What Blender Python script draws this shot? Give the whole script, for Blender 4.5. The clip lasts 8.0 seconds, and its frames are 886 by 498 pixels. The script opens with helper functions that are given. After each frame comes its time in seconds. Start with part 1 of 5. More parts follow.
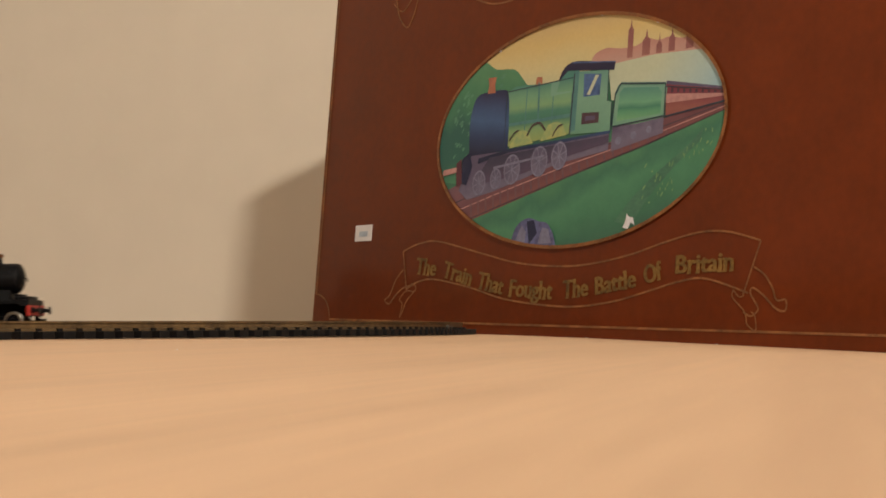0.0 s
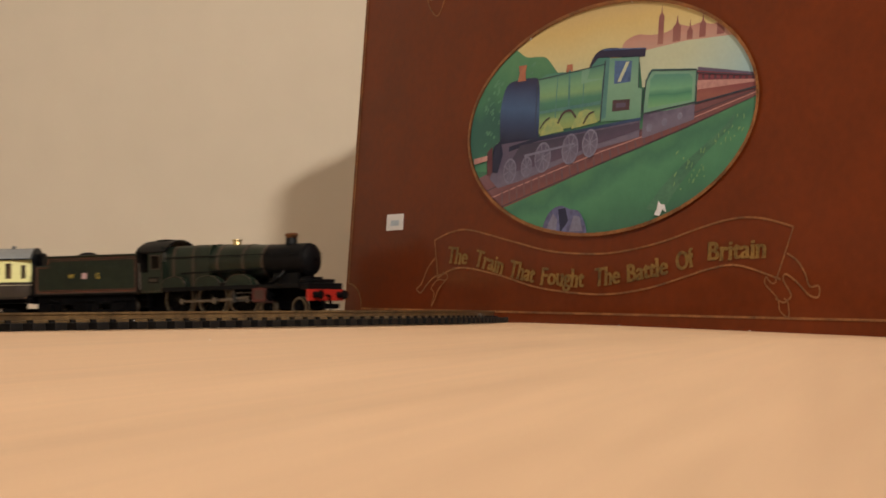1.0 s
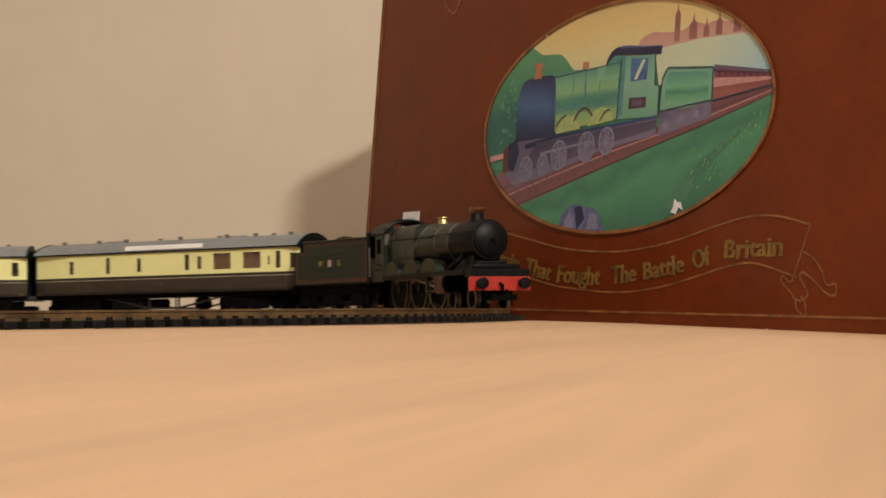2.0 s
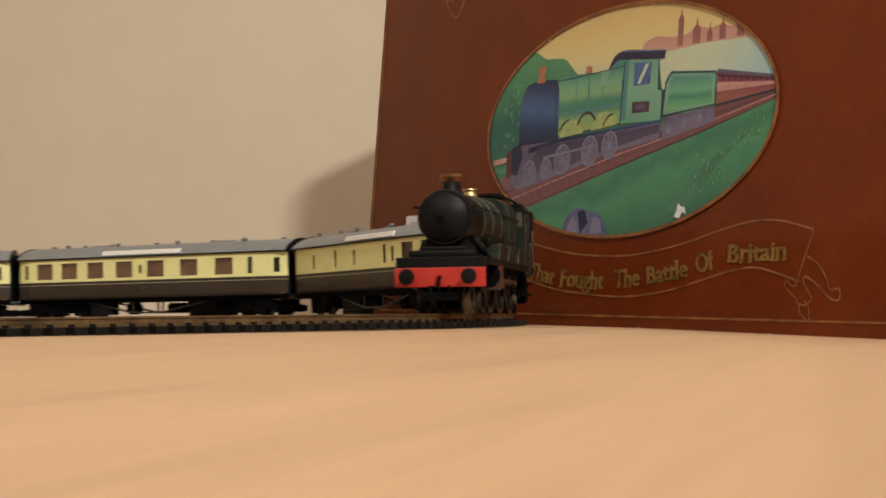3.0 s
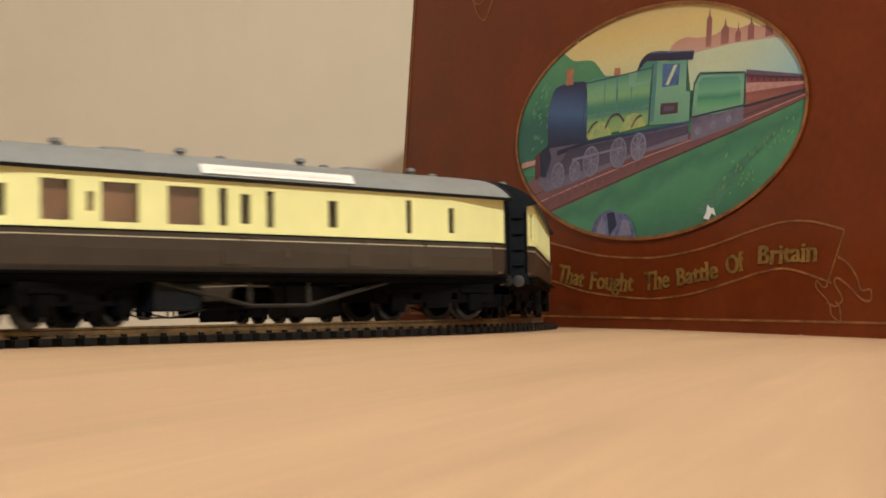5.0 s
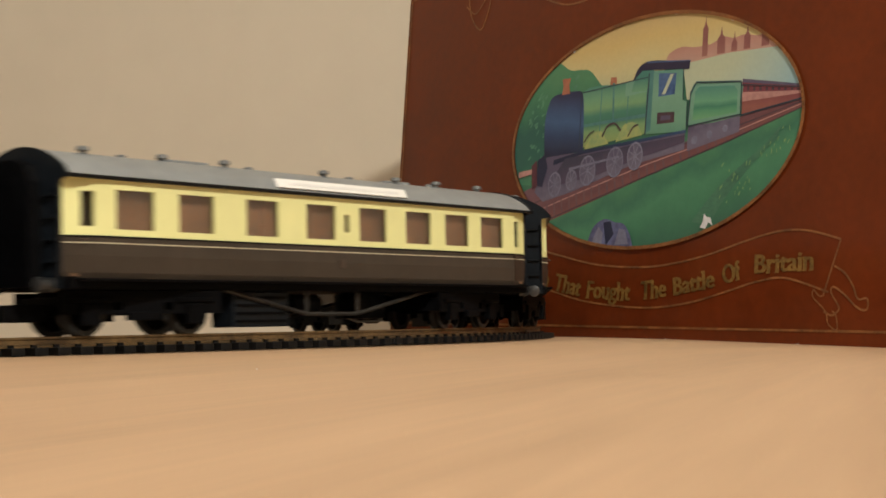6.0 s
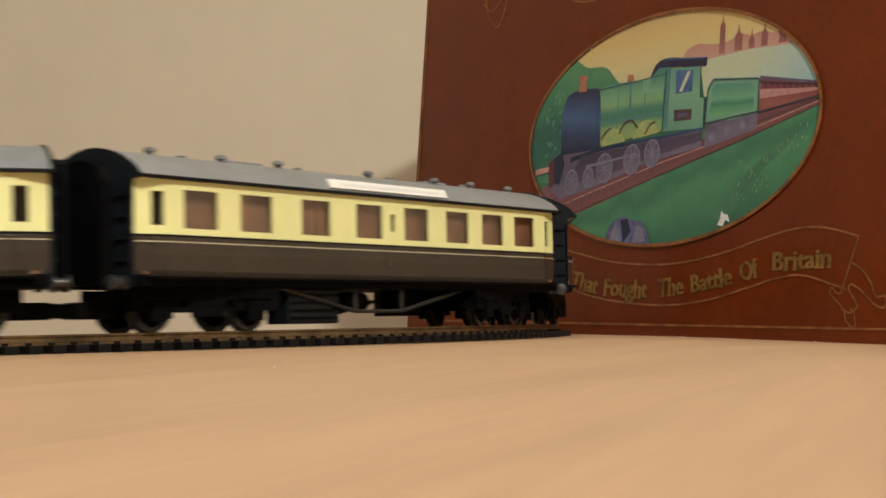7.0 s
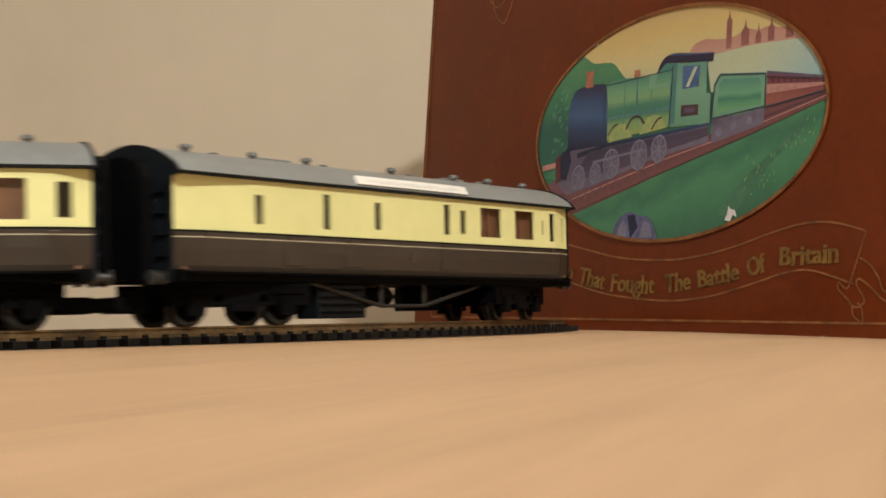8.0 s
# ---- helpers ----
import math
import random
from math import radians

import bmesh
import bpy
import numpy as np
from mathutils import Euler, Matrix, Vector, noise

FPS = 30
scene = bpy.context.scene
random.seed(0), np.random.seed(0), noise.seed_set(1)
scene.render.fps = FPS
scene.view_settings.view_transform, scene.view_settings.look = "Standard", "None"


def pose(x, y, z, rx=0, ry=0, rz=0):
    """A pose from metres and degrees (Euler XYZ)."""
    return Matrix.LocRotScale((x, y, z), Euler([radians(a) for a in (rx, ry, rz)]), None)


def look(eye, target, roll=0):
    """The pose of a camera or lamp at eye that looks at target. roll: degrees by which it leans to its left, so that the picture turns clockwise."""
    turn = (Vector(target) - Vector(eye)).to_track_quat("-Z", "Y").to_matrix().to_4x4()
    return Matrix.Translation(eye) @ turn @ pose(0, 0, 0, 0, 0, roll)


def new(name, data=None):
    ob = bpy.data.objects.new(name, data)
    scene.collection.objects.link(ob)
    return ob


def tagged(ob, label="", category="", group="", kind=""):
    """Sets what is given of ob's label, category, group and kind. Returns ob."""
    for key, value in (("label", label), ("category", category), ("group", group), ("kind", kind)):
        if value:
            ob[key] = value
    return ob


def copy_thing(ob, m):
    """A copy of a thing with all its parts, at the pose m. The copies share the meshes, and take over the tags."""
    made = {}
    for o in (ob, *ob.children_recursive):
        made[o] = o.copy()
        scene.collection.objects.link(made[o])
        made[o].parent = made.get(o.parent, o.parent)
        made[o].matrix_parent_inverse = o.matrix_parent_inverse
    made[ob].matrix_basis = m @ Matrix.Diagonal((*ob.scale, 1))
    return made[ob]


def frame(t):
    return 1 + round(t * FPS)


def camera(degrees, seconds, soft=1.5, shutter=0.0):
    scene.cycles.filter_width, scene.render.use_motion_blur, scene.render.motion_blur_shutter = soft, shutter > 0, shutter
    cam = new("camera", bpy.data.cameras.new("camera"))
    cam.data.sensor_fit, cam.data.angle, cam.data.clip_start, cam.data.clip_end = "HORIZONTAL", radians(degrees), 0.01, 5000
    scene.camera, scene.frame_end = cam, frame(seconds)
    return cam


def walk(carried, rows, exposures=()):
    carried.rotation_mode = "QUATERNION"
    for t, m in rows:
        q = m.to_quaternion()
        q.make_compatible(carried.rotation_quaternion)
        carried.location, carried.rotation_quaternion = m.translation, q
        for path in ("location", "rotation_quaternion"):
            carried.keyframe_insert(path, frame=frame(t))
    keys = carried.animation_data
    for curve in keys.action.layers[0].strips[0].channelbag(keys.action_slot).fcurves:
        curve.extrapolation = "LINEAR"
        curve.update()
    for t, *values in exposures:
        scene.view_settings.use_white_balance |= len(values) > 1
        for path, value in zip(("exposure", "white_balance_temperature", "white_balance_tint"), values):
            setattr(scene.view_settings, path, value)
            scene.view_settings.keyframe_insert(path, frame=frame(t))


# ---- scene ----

SECONDS = 8.0
cam = camera(29.68, SECONDS, 1.7, 0.34)
# seconds, turn to the left, tilt up, lean (degrees), height; the phone rests on the table, turns and is lifted a few millimetres
PATH = [
    (0.0, -3.456, 2.542, 0.15, 0.0049), (0.5, -2.935, 2.263, -0.02, 0.0049), (1.0, -2.378, 2.153, -0.22, 0.0049),
    (1.5, -1.934, 2.033, -0.17, 0.0049), (3.0, -1.718, 2.117, -0.15, 0.0066), (3.5, -1.325, 1.985, -0.23, 0.0070),
    (4.0, -0.910, 1.938, -0.43, 0.0080), (4.5, -0.672, 1.983, -0.61, 0.0089), (6.0, -0.832, 2.446, -0.64, 0.0084),
    (6.5, -0.553, 2.547, -0.86, 0.0084), (7.0, -0.252, 2.378, -0.66, 0.0083), (7.5, -0.064, 2.268, -0.75, 0.0077),
    (8.0, -0.009, 2.322, -0.81, 0.0071),
]
walk(cam, [(t, pose(0, 0, height, 90 + tilt, 0, turn) @ pose(0, 0, 0, 0, 0, lean)) for t, turn, tilt, lean, height in PATH],
     [(0.0, 0.0, 6650, 13), (1.5, 0.02, 6650, 13), (3.0, 0.04, 6550, 11), (4.0, 0.10, 6450, 8.5), (4.5, 0.14, 6400, 7.5), (6.0, -0.06, 6400, 7.5), (7.0, -0.07, 6400, 7.5), (8.0, -0.05, 6400, 7.5)])

# ---- light ----
world = bpy.data.worlds.new("world")
scene.world = world
world.use_nodes = True
world.node_tree.nodes["Background"].inputs[0].default_value = (1.0, 0.9, 0.78, 1)
world.node_tree.nodes["Background"].inputs[1].default_value = 0.02
LAMP = Vector((0.72, -1.32, 1.60))
lamp_data = bpy.data.lights.new("ceiling_lamp_light", "AREA")
lamp_data.shape, lamp_data.size, lamp_data.energy, lamp_data.color = "DISK", 0.24, 102.0, (1.0, 0.93, 0.80)
lamp = new("ceiling_lamp_light", lamp_data)
lamp.matrix_basis = look(LAMP, (-0.1, 0.7, 0.0))
# weak fill light, added unseen at the left to lighten the shadows
FILL_LAMP = Vector((-1.05, -1.15, 1.60))
fill_data = bpy.data.lights.new("second_lamp_light", "AREA")
fill_data.shape, fill_data.size, fill_data.energy, fill_data.color = "DISK", 0.24, 20.0, (1.0, 0.93, 0.80)
second = new("second_lamp_light", fill_data)
second.matrix_basis = look(FILL_LAMP, (-0.1, 0.7, 0.0))


# ---- materials ----
def material(name, colour, rough=0.5, metal=0.0, vary=0.12, scale=60.0, bump=0.05, coat=0.0, second=None, stretch=(1, 1, 1), turn=0.0, spec=0.5):
    """Two scales of colour and gloss variation with fine relief."""
    m = bpy.data.materials.new(name)
    m.use_nodes = True
    nt = m.node_tree
    bsdf = nt.nodes["Principled BSDF"]
    coords = nt.nodes.new("ShaderNodeTexCoord")
    mapping = nt.nodes.new("ShaderNodeMapping")
    mapping.vector_type = "TEXTURE"
    mapping.inputs["Scale"].default_value = [1 / k for k in stretch]
    mapping.inputs["Rotation"].default_value = (0, 0, radians(turn))
    nt.links.new(coords.outputs["Object"], mapping.inputs["Vector"])
    fine, broad = nt.nodes.new("ShaderNodeTexNoise"), nt.nodes.new("ShaderNodeTexNoise")
    for node, k, detail in ((fine, scale * 8, 5), (broad, scale, 3)):
        node.inputs["Scale"].default_value, node.inputs["Detail"].default_value = k, detail
        nt.links.new(mapping.outputs["Vector"], node.inputs["Vector"])
    both = nt.nodes.new("ShaderNodeMath")
    both.operation = "MULTIPLY_ADD"
    both.inputs[1].default_value = 0.4
    nt.links.new(fine.outputs["Fac"], both.inputs[0])
    half = nt.nodes.new("ShaderNodeMath")
    half.operation = "MULTIPLY"
    half.inputs[1].default_value = 0.6
    nt.links.new(broad.outputs["Fac"], half.inputs[0])
    nt.links.new(half.outputs[0], both.inputs[2])
    ramp = nt.nodes.new("ShaderNodeValToRGB")
    other = second or tuple(c * (1 - 2.2 * vary) for c in colour)
    ramp.color_ramp.elements[0].position, ramp.color_ramp.elements[1].position = 0.36, 0.64
    ramp.color_ramp.elements[0].color = (*other, 1)
    ramp.color_ramp.elements[1].color = (*[min(1, c * (1 + 0.6 * vary)) for c in colour], 1)
    nt.links.new(both.outputs[0], ramp.inputs["Fac"])
    nt.links.new(ramp.outputs["Color"], bsdf.inputs["Base Color"])
    gloss = nt.nodes.new("ShaderNodeMapRange")
    gloss.inputs["To Min"].default_value, gloss.inputs["To Max"].default_value = max(0.03, rough - 0.1), min(1, rough + 0.1)
    nt.links.new(both.outputs[0], gloss.inputs["Value"])
    nt.links.new(gloss.outputs[0], bsdf.inputs["Roughness"])
    bsdf.inputs["Metallic"].default_value, bsdf.inputs["Specular IOR Level"].default_value = metal, spec
    bsdf.inputs["Coat Weight"].default_value, bsdf.inputs["Coat Roughness"].default_value = coat, 0.12
    if bump:
        relief = nt.nodes.new("ShaderNodeBump")
        relief.inputs["Strength"].default_value, relief.inputs["Distance"].default_value = bump, 0.0004
        nt.links.new(fine.outputs["Fac"], relief.inputs["Height"])
        nt.links.new(relief.outputs["Normal"], bsdf.inputs["Normal"])
    return m


def pane_material(name, tint):
    """Thin clear plastic: mostly see-through, with a sheen."""
    m = bpy.data.materials.new(name)
    m.use_nodes = True
    nt = m.node_tree
    clear, sheen, mix = (nt.nodes.new(k) for k in ("ShaderNodeBsdfTransparent", "ShaderNodeBsdfGlossy", "ShaderNodeMixShader"))
    clear.inputs["Color"].default_value = (*tint, 1)
    sheen.inputs["Roughness"].default_value = 0.1
    mix.inputs[0].default_value = 0.06
    nt.links.new(clear.outputs[0], mix.inputs[1])
    nt.links.new(sheen.outputs[0], mix.inputs[2])
    nt.links.new(mix.outputs[0], nt.nodes["Material Output"].inputs["Surface"])
    return m


WALL = material("cream_wall_paint", (0.66, 0.59, 0.49), 0.75, vary=0.02, scale=3, bump=0.12)
CEILING = material("white_ceiling_paint", (0.75, 0.72, 0.66), 0.85, vary=0.02, scale=4)
CARPET = material("brown_carpet", (0.16, 0.11, 0.08), 0.95, vary=0.25, scale=30, bump=0.6)
BEECH = material("pale_beech_laminate", (0.515, 0.338, 0.213), 0.5, spec=0.25, vary=0.05, scale=9, bump=0.03, second=(0.445, 0.288, 0.180), stretch=(6, 0.3, 1), turn=13.2)
MAHOGANY = material("red_brown_leathercloth", (0.136, 0.0245, 0.0048), 0.45, vary=0.1, scale=24, bump=0.08, coat=0.32, spec=0.12)
RIM = material("dark_brown_lid_rim", (0.085, 0.018, 0.007), 0.4, vary=0.2, scale=30, bump=0.08)
GOLD = material("worn_gold_foil", (0.27, 0.105, 0.032), 0.45, metal=0.1, vary=0.3, scale=90, bump=0.05)
LETTER = material("gold_foil_lettering", (0.225, 0.122, 0.027), 0.45, metal=0.1, vary=0.3, scale=120, bump=0.05)
STICKER = material("white_paper_sticker", (0.62, 0.60, 0.60), 0.6, vary=0.03)
SMUDGE = material("faded_blue_print", (0.36, 0.42, 0.50), 0.6, vary=0.1)
RAIL = material("tarnished_nickel_rail", (0.19, 0.125, 0.06), 0.38, metal=0.7, vary=0.3, scale=50, second=(0.075, 0.05, 0.028))
SLEEPER = material("black_plastic_sleeper", (0.007, 0.0065, 0.007), 0.5, vary=0.3, scale=80, spec=0.12)
GREEN = material("dark_green_loco_paint", (0.0100, 0.0180, 0.0118), 0.38, vary=0.2, scale=40, bump=0.03, spec=0.34)
BLACK = material("satin_black_paint", (0.0045, 0.0045, 0.0055), 0.46, vary=0.25, scale=50, bump=0.03, spec=0.14)
DULL = material("matt_black_plastic", (0.0032, 0.0032, 0.004), 0.6, vary=0.3, scale=60, spec=0.04)
BLUE_BLACK = material("blue_black_plastic", (0.007, 0.0095, 0.0135), 0.45, vary=0.2, scale=60, spec=0.12)
RED = material("bright_red_paint", (0.43, 0.022, 0.013), 0.45, vary=0.1, scale=60)
LINING = material("orange_lining_paint", (0.15, 0.037, 0.023), 0.5, vary=0.1, scale=60)
BAND = material("brown_orange_band", (0.046, 0.028, 0.020), 0.45, vary=0.15, scale=60)
BRASS = material("polished_brass", (0.58, 0.44, 0.22), 0.4, metal=1.0, vary=0.1)
COPPER = material("polished_copper", (0.26, 0.12, 0.06), 0.32, metal=0.9, vary=0.15)
STEEL = material("bright_nickel_tyre", (0.20, 0.18, 0.155), 0.36, metal=1.0, vary=0.12, scale=40)
TRUSS = material("worn_black_truss", (0.02, 0.018, 0.017), 0.45, vary=0.3, scale=60)
TYRE = material("dark_worn_tyre", (0.02, 0.02, 0.02), 0.45, metal=0.3, vary=0.2)
GUNMETAL = material("dark_gunmetal", (0.07, 0.07, 0.072), 0.35, metal=0.6, vary=0.15)
PLUM = material("red_brown_cylinder_paint", (0.055, 0.028, 0.024), 0.42, vary=0.2, scale=60)
DEEP_RED = material("deep_red_lining", (0.085, 0.018, 0.015), 0.5, vary=0.1)
ROD = material("grey_steel_rod", (0.24, 0.22, 0.195), 0.35, metal=0.9, vary=0.12)
COAL = material("black_coal", (0.012, 0.012, 0.012), 0.6, vary=0.4, scale=300, bump=0.6)
CREAM = material("cream_coach_paint", (0.755, 0.745, 0.36), 0.45, vary=0.03, scale=20, bump=0.02)
CHOCOLATE = material("chocolate_coach_paint", (0.041, 0.031, 0.024), 0.36, vary=0.1, scale=25, bump=0.02, spec=0.3)
ROOF = material("grey_roof_plastic", (0.225, 0.24, 0.255), 0.45, vary=0.08, scale=30, bump=0.04)
VENT = material("dull_grey_vent", (0.13, 0.135, 0.14), 0.55, vary=0.15, scale=60)
WHITE = material("white_board", (0.80, 0.80, 0.80), 0.5, vary=0.02)
GREY = material("pale_grey_print", (0.72, 0.72, 0.73), 0.5, vary=0.05)
YELLOW = material("yellow_transfer", (0.48, 0.34, 0.06), 0.5, vary=0.1)
PALE_LINE = material("pale_gold_line", (0.50, 0.45, 0.33), 0.5, vary=0.1)
PINK = material("pale_crest_transfer", (0.55, 0.36, 0.36), 0.5, vary=0.3, scale=400)
SEAT = material("brown_compartment_moulding", (0.27, 0.145, 0.08), 0.6, vary=0.25, scale=60)
PANE = pane_material("clear_window_plastic", (0.93, 0.90, 0.88))


# ---- building helpers ----
def part(name, bm, mats, parent, label="", smooth=False, k=0.001):
    """Links a bmesh drawn in millimetres as one mesh object under its thing."""
    me = bpy.data.meshes.new(name)
    bmesh.ops.scale(bm, vec=(k, k, k), verts=bm.verts)
    bmesh.ops.recalc_face_normals(bm, faces=bm.faces)
    bm.to_mesh(me)
    bm.free()
    for m in mats if isinstance(mats, (list, tuple)) else (mats,):
        me.materials.append(m)
    if smooth:
        for p in me.polygons:
            p.use_smooth = True
        me.set_sharp_from_angle(angle=radians(38))
    ob = new(name, me)
    ob.parent = parent
    if label:
        tagged(ob, label)
    return ob


def thing(name, label, category, group="", kind=""):
    return tagged(new(name), label, category, group, kind)


def block(bm, x0, x1, y0, y1, z0, z1, bevel=0.0, slot=0):
    vs = [bm.verts.new((x, y, z)) for x in (x0, x1) for y in (y0, y1) for z in (z0, z1)]
    fs = [bm.faces.new([vs[i] for i in f]) for f in ((0, 1, 3, 2), (4, 6, 7, 5), (0, 4, 5, 1), (2, 3, 7, 6), (0, 2, 6, 4), (1, 5, 7, 3))]
    for f in fs:
        f.material_index = slot
    if bevel:
        es = list({e for f in fs for e in f.edges})
        bmesh.ops.bevel(bm, geom=es, offset=bevel, segments=2, affect="EDGES", profile=0.6)


def blocked(x0, x1, y0, y1, z0, z1, bevel=0.0):
    bm = bmesh.new()
    block(bm, x0, x1, y0, y1, z0, z1, bevel)
    return bm


def prism(bm, profile, x0, x1, slot=0):
    """A closed profile of (y, z) drawn out along x."""
    rows = [[bm.verts.new((x, y, z)) for y, z in profile] for x in (x0, x1)]
    n = len(profile)
    fs = [bm.faces.new((rows[0][i], rows[0][(i + 1) % n], rows[1][(i + 1) % n], rows[1][i])) for i in range(n)]
    fs += [bm.faces.new(rows[0]), bm.faces.new(rows[1][::-1])]
    for f in fs:
        f.material_index = slot


def loft(bm, sections, slot=0):
    """Closed profiles of (y, z) at several x, joined into one skin."""
    rows = [[bm.verts.new((x, y, z)) for y, z in prof] for x, prof in sections]
    n = len(rows[0])
    for a, b in zip(rows, rows[1:]):
        for i in range(n):
            bm.faces.new((a[i], a[(i + 1) % n], b[(i + 1) % n], b[i])).material_index = slot
    bm.faces.new(rows[0]).material_index = slot
    bm.faces.new(rows[-1][::-1]).material_index = slot


def turned(bm, profile, base, axis="x", seg=24, slot=0):
    """A profile of (distance along the axis, radius) turned round an axis through base."""
    rings = []
    for d, r in profile:
        ring = []
        for i in range(seg):
            a = 2 * math.pi * i / seg
            p = {"x": (d, r * math.cos(a), r * math.sin(a)), "y": (r * math.cos(a), d, r * math.sin(a)), "z": (r * math.cos(a), r * math.sin(a), d)}[axis]
            ring.append(bm.verts.new(Vector(base) + Vector(p)))
        rings.append(ring)
    for a, b in zip(rings, rings[1:]):
        for i in range(seg):
            bm.faces.new((a[i], a[(i + 1) % seg], b[(i + 1) % seg], b[i])).material_index = slot
    for ring in (rings[0], rings[-1][::-1]):
        bm.faces.new(ring).material_index = slot


def tube(bm, a, b, r, seg=8, slot=0):
    a, b = Vector(a), Vector(b)
    q = (b - a).to_track_quat("Z", "Y")
    rings = [[bm.verts.new(p + q @ Vector((r * math.cos(2 * math.pi * i / seg), r * math.sin(2 * math.pi * i / seg), 0))) for i in range(seg)] for p in (a, b)]
    for i in range(seg):
        bm.faces.new((rings[0][i], rings[0][(i + 1) % seg], rings[1][(i + 1) % seg], rings[1][i])).material_index = slot
    bm.faces.new(rings[0]).material_index = slot
    bm.faces.new(rings[1][::-1]).material_index = slot


def lettering(words, height):
    """The outline of words as a flat bmesh of that letter height, from the origin, and its width."""
    font = bpy.data.curves.new("words", "FONT")
    font.body, font.offset, font.size, font.extrude = words, 0.0, 1.0, 0.0
    font.fill_mode = "FRONT"
    temp = new("words", font)
    bpy.context.view_layer.update()
    me = bpy.data.meshes.new_from_object(temp.evaluated_get(bpy.context.evaluated_depsgraph_get()))
    bpy.data.objects.remove(temp)
    bm = bmesh.new()
    bm.from_mesh(me)
    low = min(v.co.x for v in bm.verts)
    k = height / 0.70
    for v in bm.verts:
        v.co = Vector(((v.co.x - low) * k, v.co.y * k, 0))
    return bm, max(v.co.x for v in bm.verts)


# ---- the room ----
ALONG = Vector((math.cos(-0.5364), math.sin(-0.5364), 0))
AWAY = Vector((-ALONG.y, ALONG.x, 0))
ROOM_TURN = math.degrees(-0.5364)
BACK = 1.125


def slab(name, x0, x1, y0, y1, z0, z1, mat, label, category, kind="structure"):
    """A slab given in the room's own axes, in metres."""
    ob = part(name, blocked(x0, x1, y0, y1, z0, z1), mat, None, k=1.0)
    ob.matrix_basis = pose(0, 0, 0, 0, 0, ROOM_TURN)
    return tagged(ob, label, category, "", kind)


slab("wall_north", -2.4, 2.2, BACK, BACK + 0.12, -0.75, 1.75, WALL, "plain cream painted wall behind the table", "wall")
slab("wall_south", -2.4, 2.2, -2.62, -2.5, -0.75, 1.75, WALL, "plain cream painted wall", "wall")
slab("wall_east", 2.2, 2.32, -2.62, BACK + 0.12, -0.75, 1.75, WALL, "plain cream painted wall", "wall")
slab("wall_west", -2.52, -2.4, -2.62, BACK + 0.12, -0.75, 1.75, WALL, "plain cream painted wall", "wall")
slab("ceiling", -2.52, 2.32, -2.62, BACK + 0.12, 1.75, 1.85, CEILING, "plain white ceiling", "ceiling")
slab("floor", -2.52, 2.32, -2.62, BACK + 0.12, -0.85, -0.75, CARPET, "brown carpet floor", "floor")


# the table falls away slightly beyond a line through (-0.09, 0.45), and droops to the right of the track
FALL, FALL_AT = 0.0125, Vector((-0.09, 0.45, 0))
FALL_AXIS = Vector((0.46, 0.887, 0)).normalized()
SLOPE = Matrix.Translation(FALL_AT) @ Matrix.Rotation(-FALL, 4, FALL_AXIS) @ Matrix.Translation(-FALL_AT)


def table_z(x, y):
    """The height of the tabletop."""
    beyond = (x - FALL_AT.x) * -FALL_AXIS.y + (y - FALL_AT.y) * FALL_AXIS.x
    run = max(0.0, min(x, 0.62) - 0.062)
    return -FALL * max(0.0, beyond) - 0.045 * run * run / (run + 0.008)


def table_at(p):
    return table_z(p.x, p.y)


def build_table():
    table = thing("table", "pale beech laminate table with fine streaky grain", "table")
    turn = pose(0, 0, 0, 0, 0, ROOM_TURN)
    bm = bmesh.new()
    xs, ys = [-1500 + 20 * i for i in range(121)], [-420 + 22 * i for i in range(71)]
    top = [[bm.verts.new((x, y, 1000 * table_at(turn @ Vector((x / 1000, y / 1000, 0))))) for y in ys] for x in xs]
    for a, b in zip(top, top[1:]):
        for k in range(len(ys) - 1):
            bm.faces.new((a[k], b[k], b[k + 1], a[k + 1]))
    rim = [r[0] for r in top] + top[-1][1:] + [r[-1] for r in top[-2::-1]] + top[0][-2:0:-1]
    low = [bm.verts.new((v.co.x, v.co.y, v.co.z - 28)) for v in rim]
    for k in range(len(rim)):
        bm.faces.new((rim[k], rim[(k + 1) % len(rim)], low[(k + 1) % len(rim)], low[k]))
    bm.faces.new(low)
    part("tabletop", bm, BEECH, table, "pale beech laminate top", smooth=True)
    for x in (-1430, 830):
        for y in (-350, 970):
            drop = 1000 * table_at(turn @ Vector((x / 1000, y / 1000, 0)))
            part("leg", blocked(x - 30, x + 30, y - 30, y + 30, -748, drop - 29, 3), BEECH, table)
    table.matrix_basis = turn


build_table()
fitting = thing("ceiling_lamp", "round white ceiling lamp, lit warm", "lamp")
bm = bmesh.new()
turned(bm, [(0, 60), (4, 150), (40, 170), (60, 170), (64, 20)], (0, 0, 0), "z", 40)
part("base", bm, CEILING, fitting, smooth=True)
bm = bmesh.new()
tube(bm, (0, 0, 60), (0, 0, 138), 4)
part("cord", bm, CEILING, fitting)
fitting.matrix_basis = pose(LAMP.x, LAMP.y, 1.612)
# the added fill light gets an invented fitting of the same kind
copy_thing(fitting, pose(FILL_LAMP.x, FILL_LAMP.y, 1.612))

# ---- the railway track: a full circle of eight sections ----
CENTRE = Vector((-0.3697, 0.7939, 0))
RADIUS = 0.4172
RAIL_Z = 0.0052


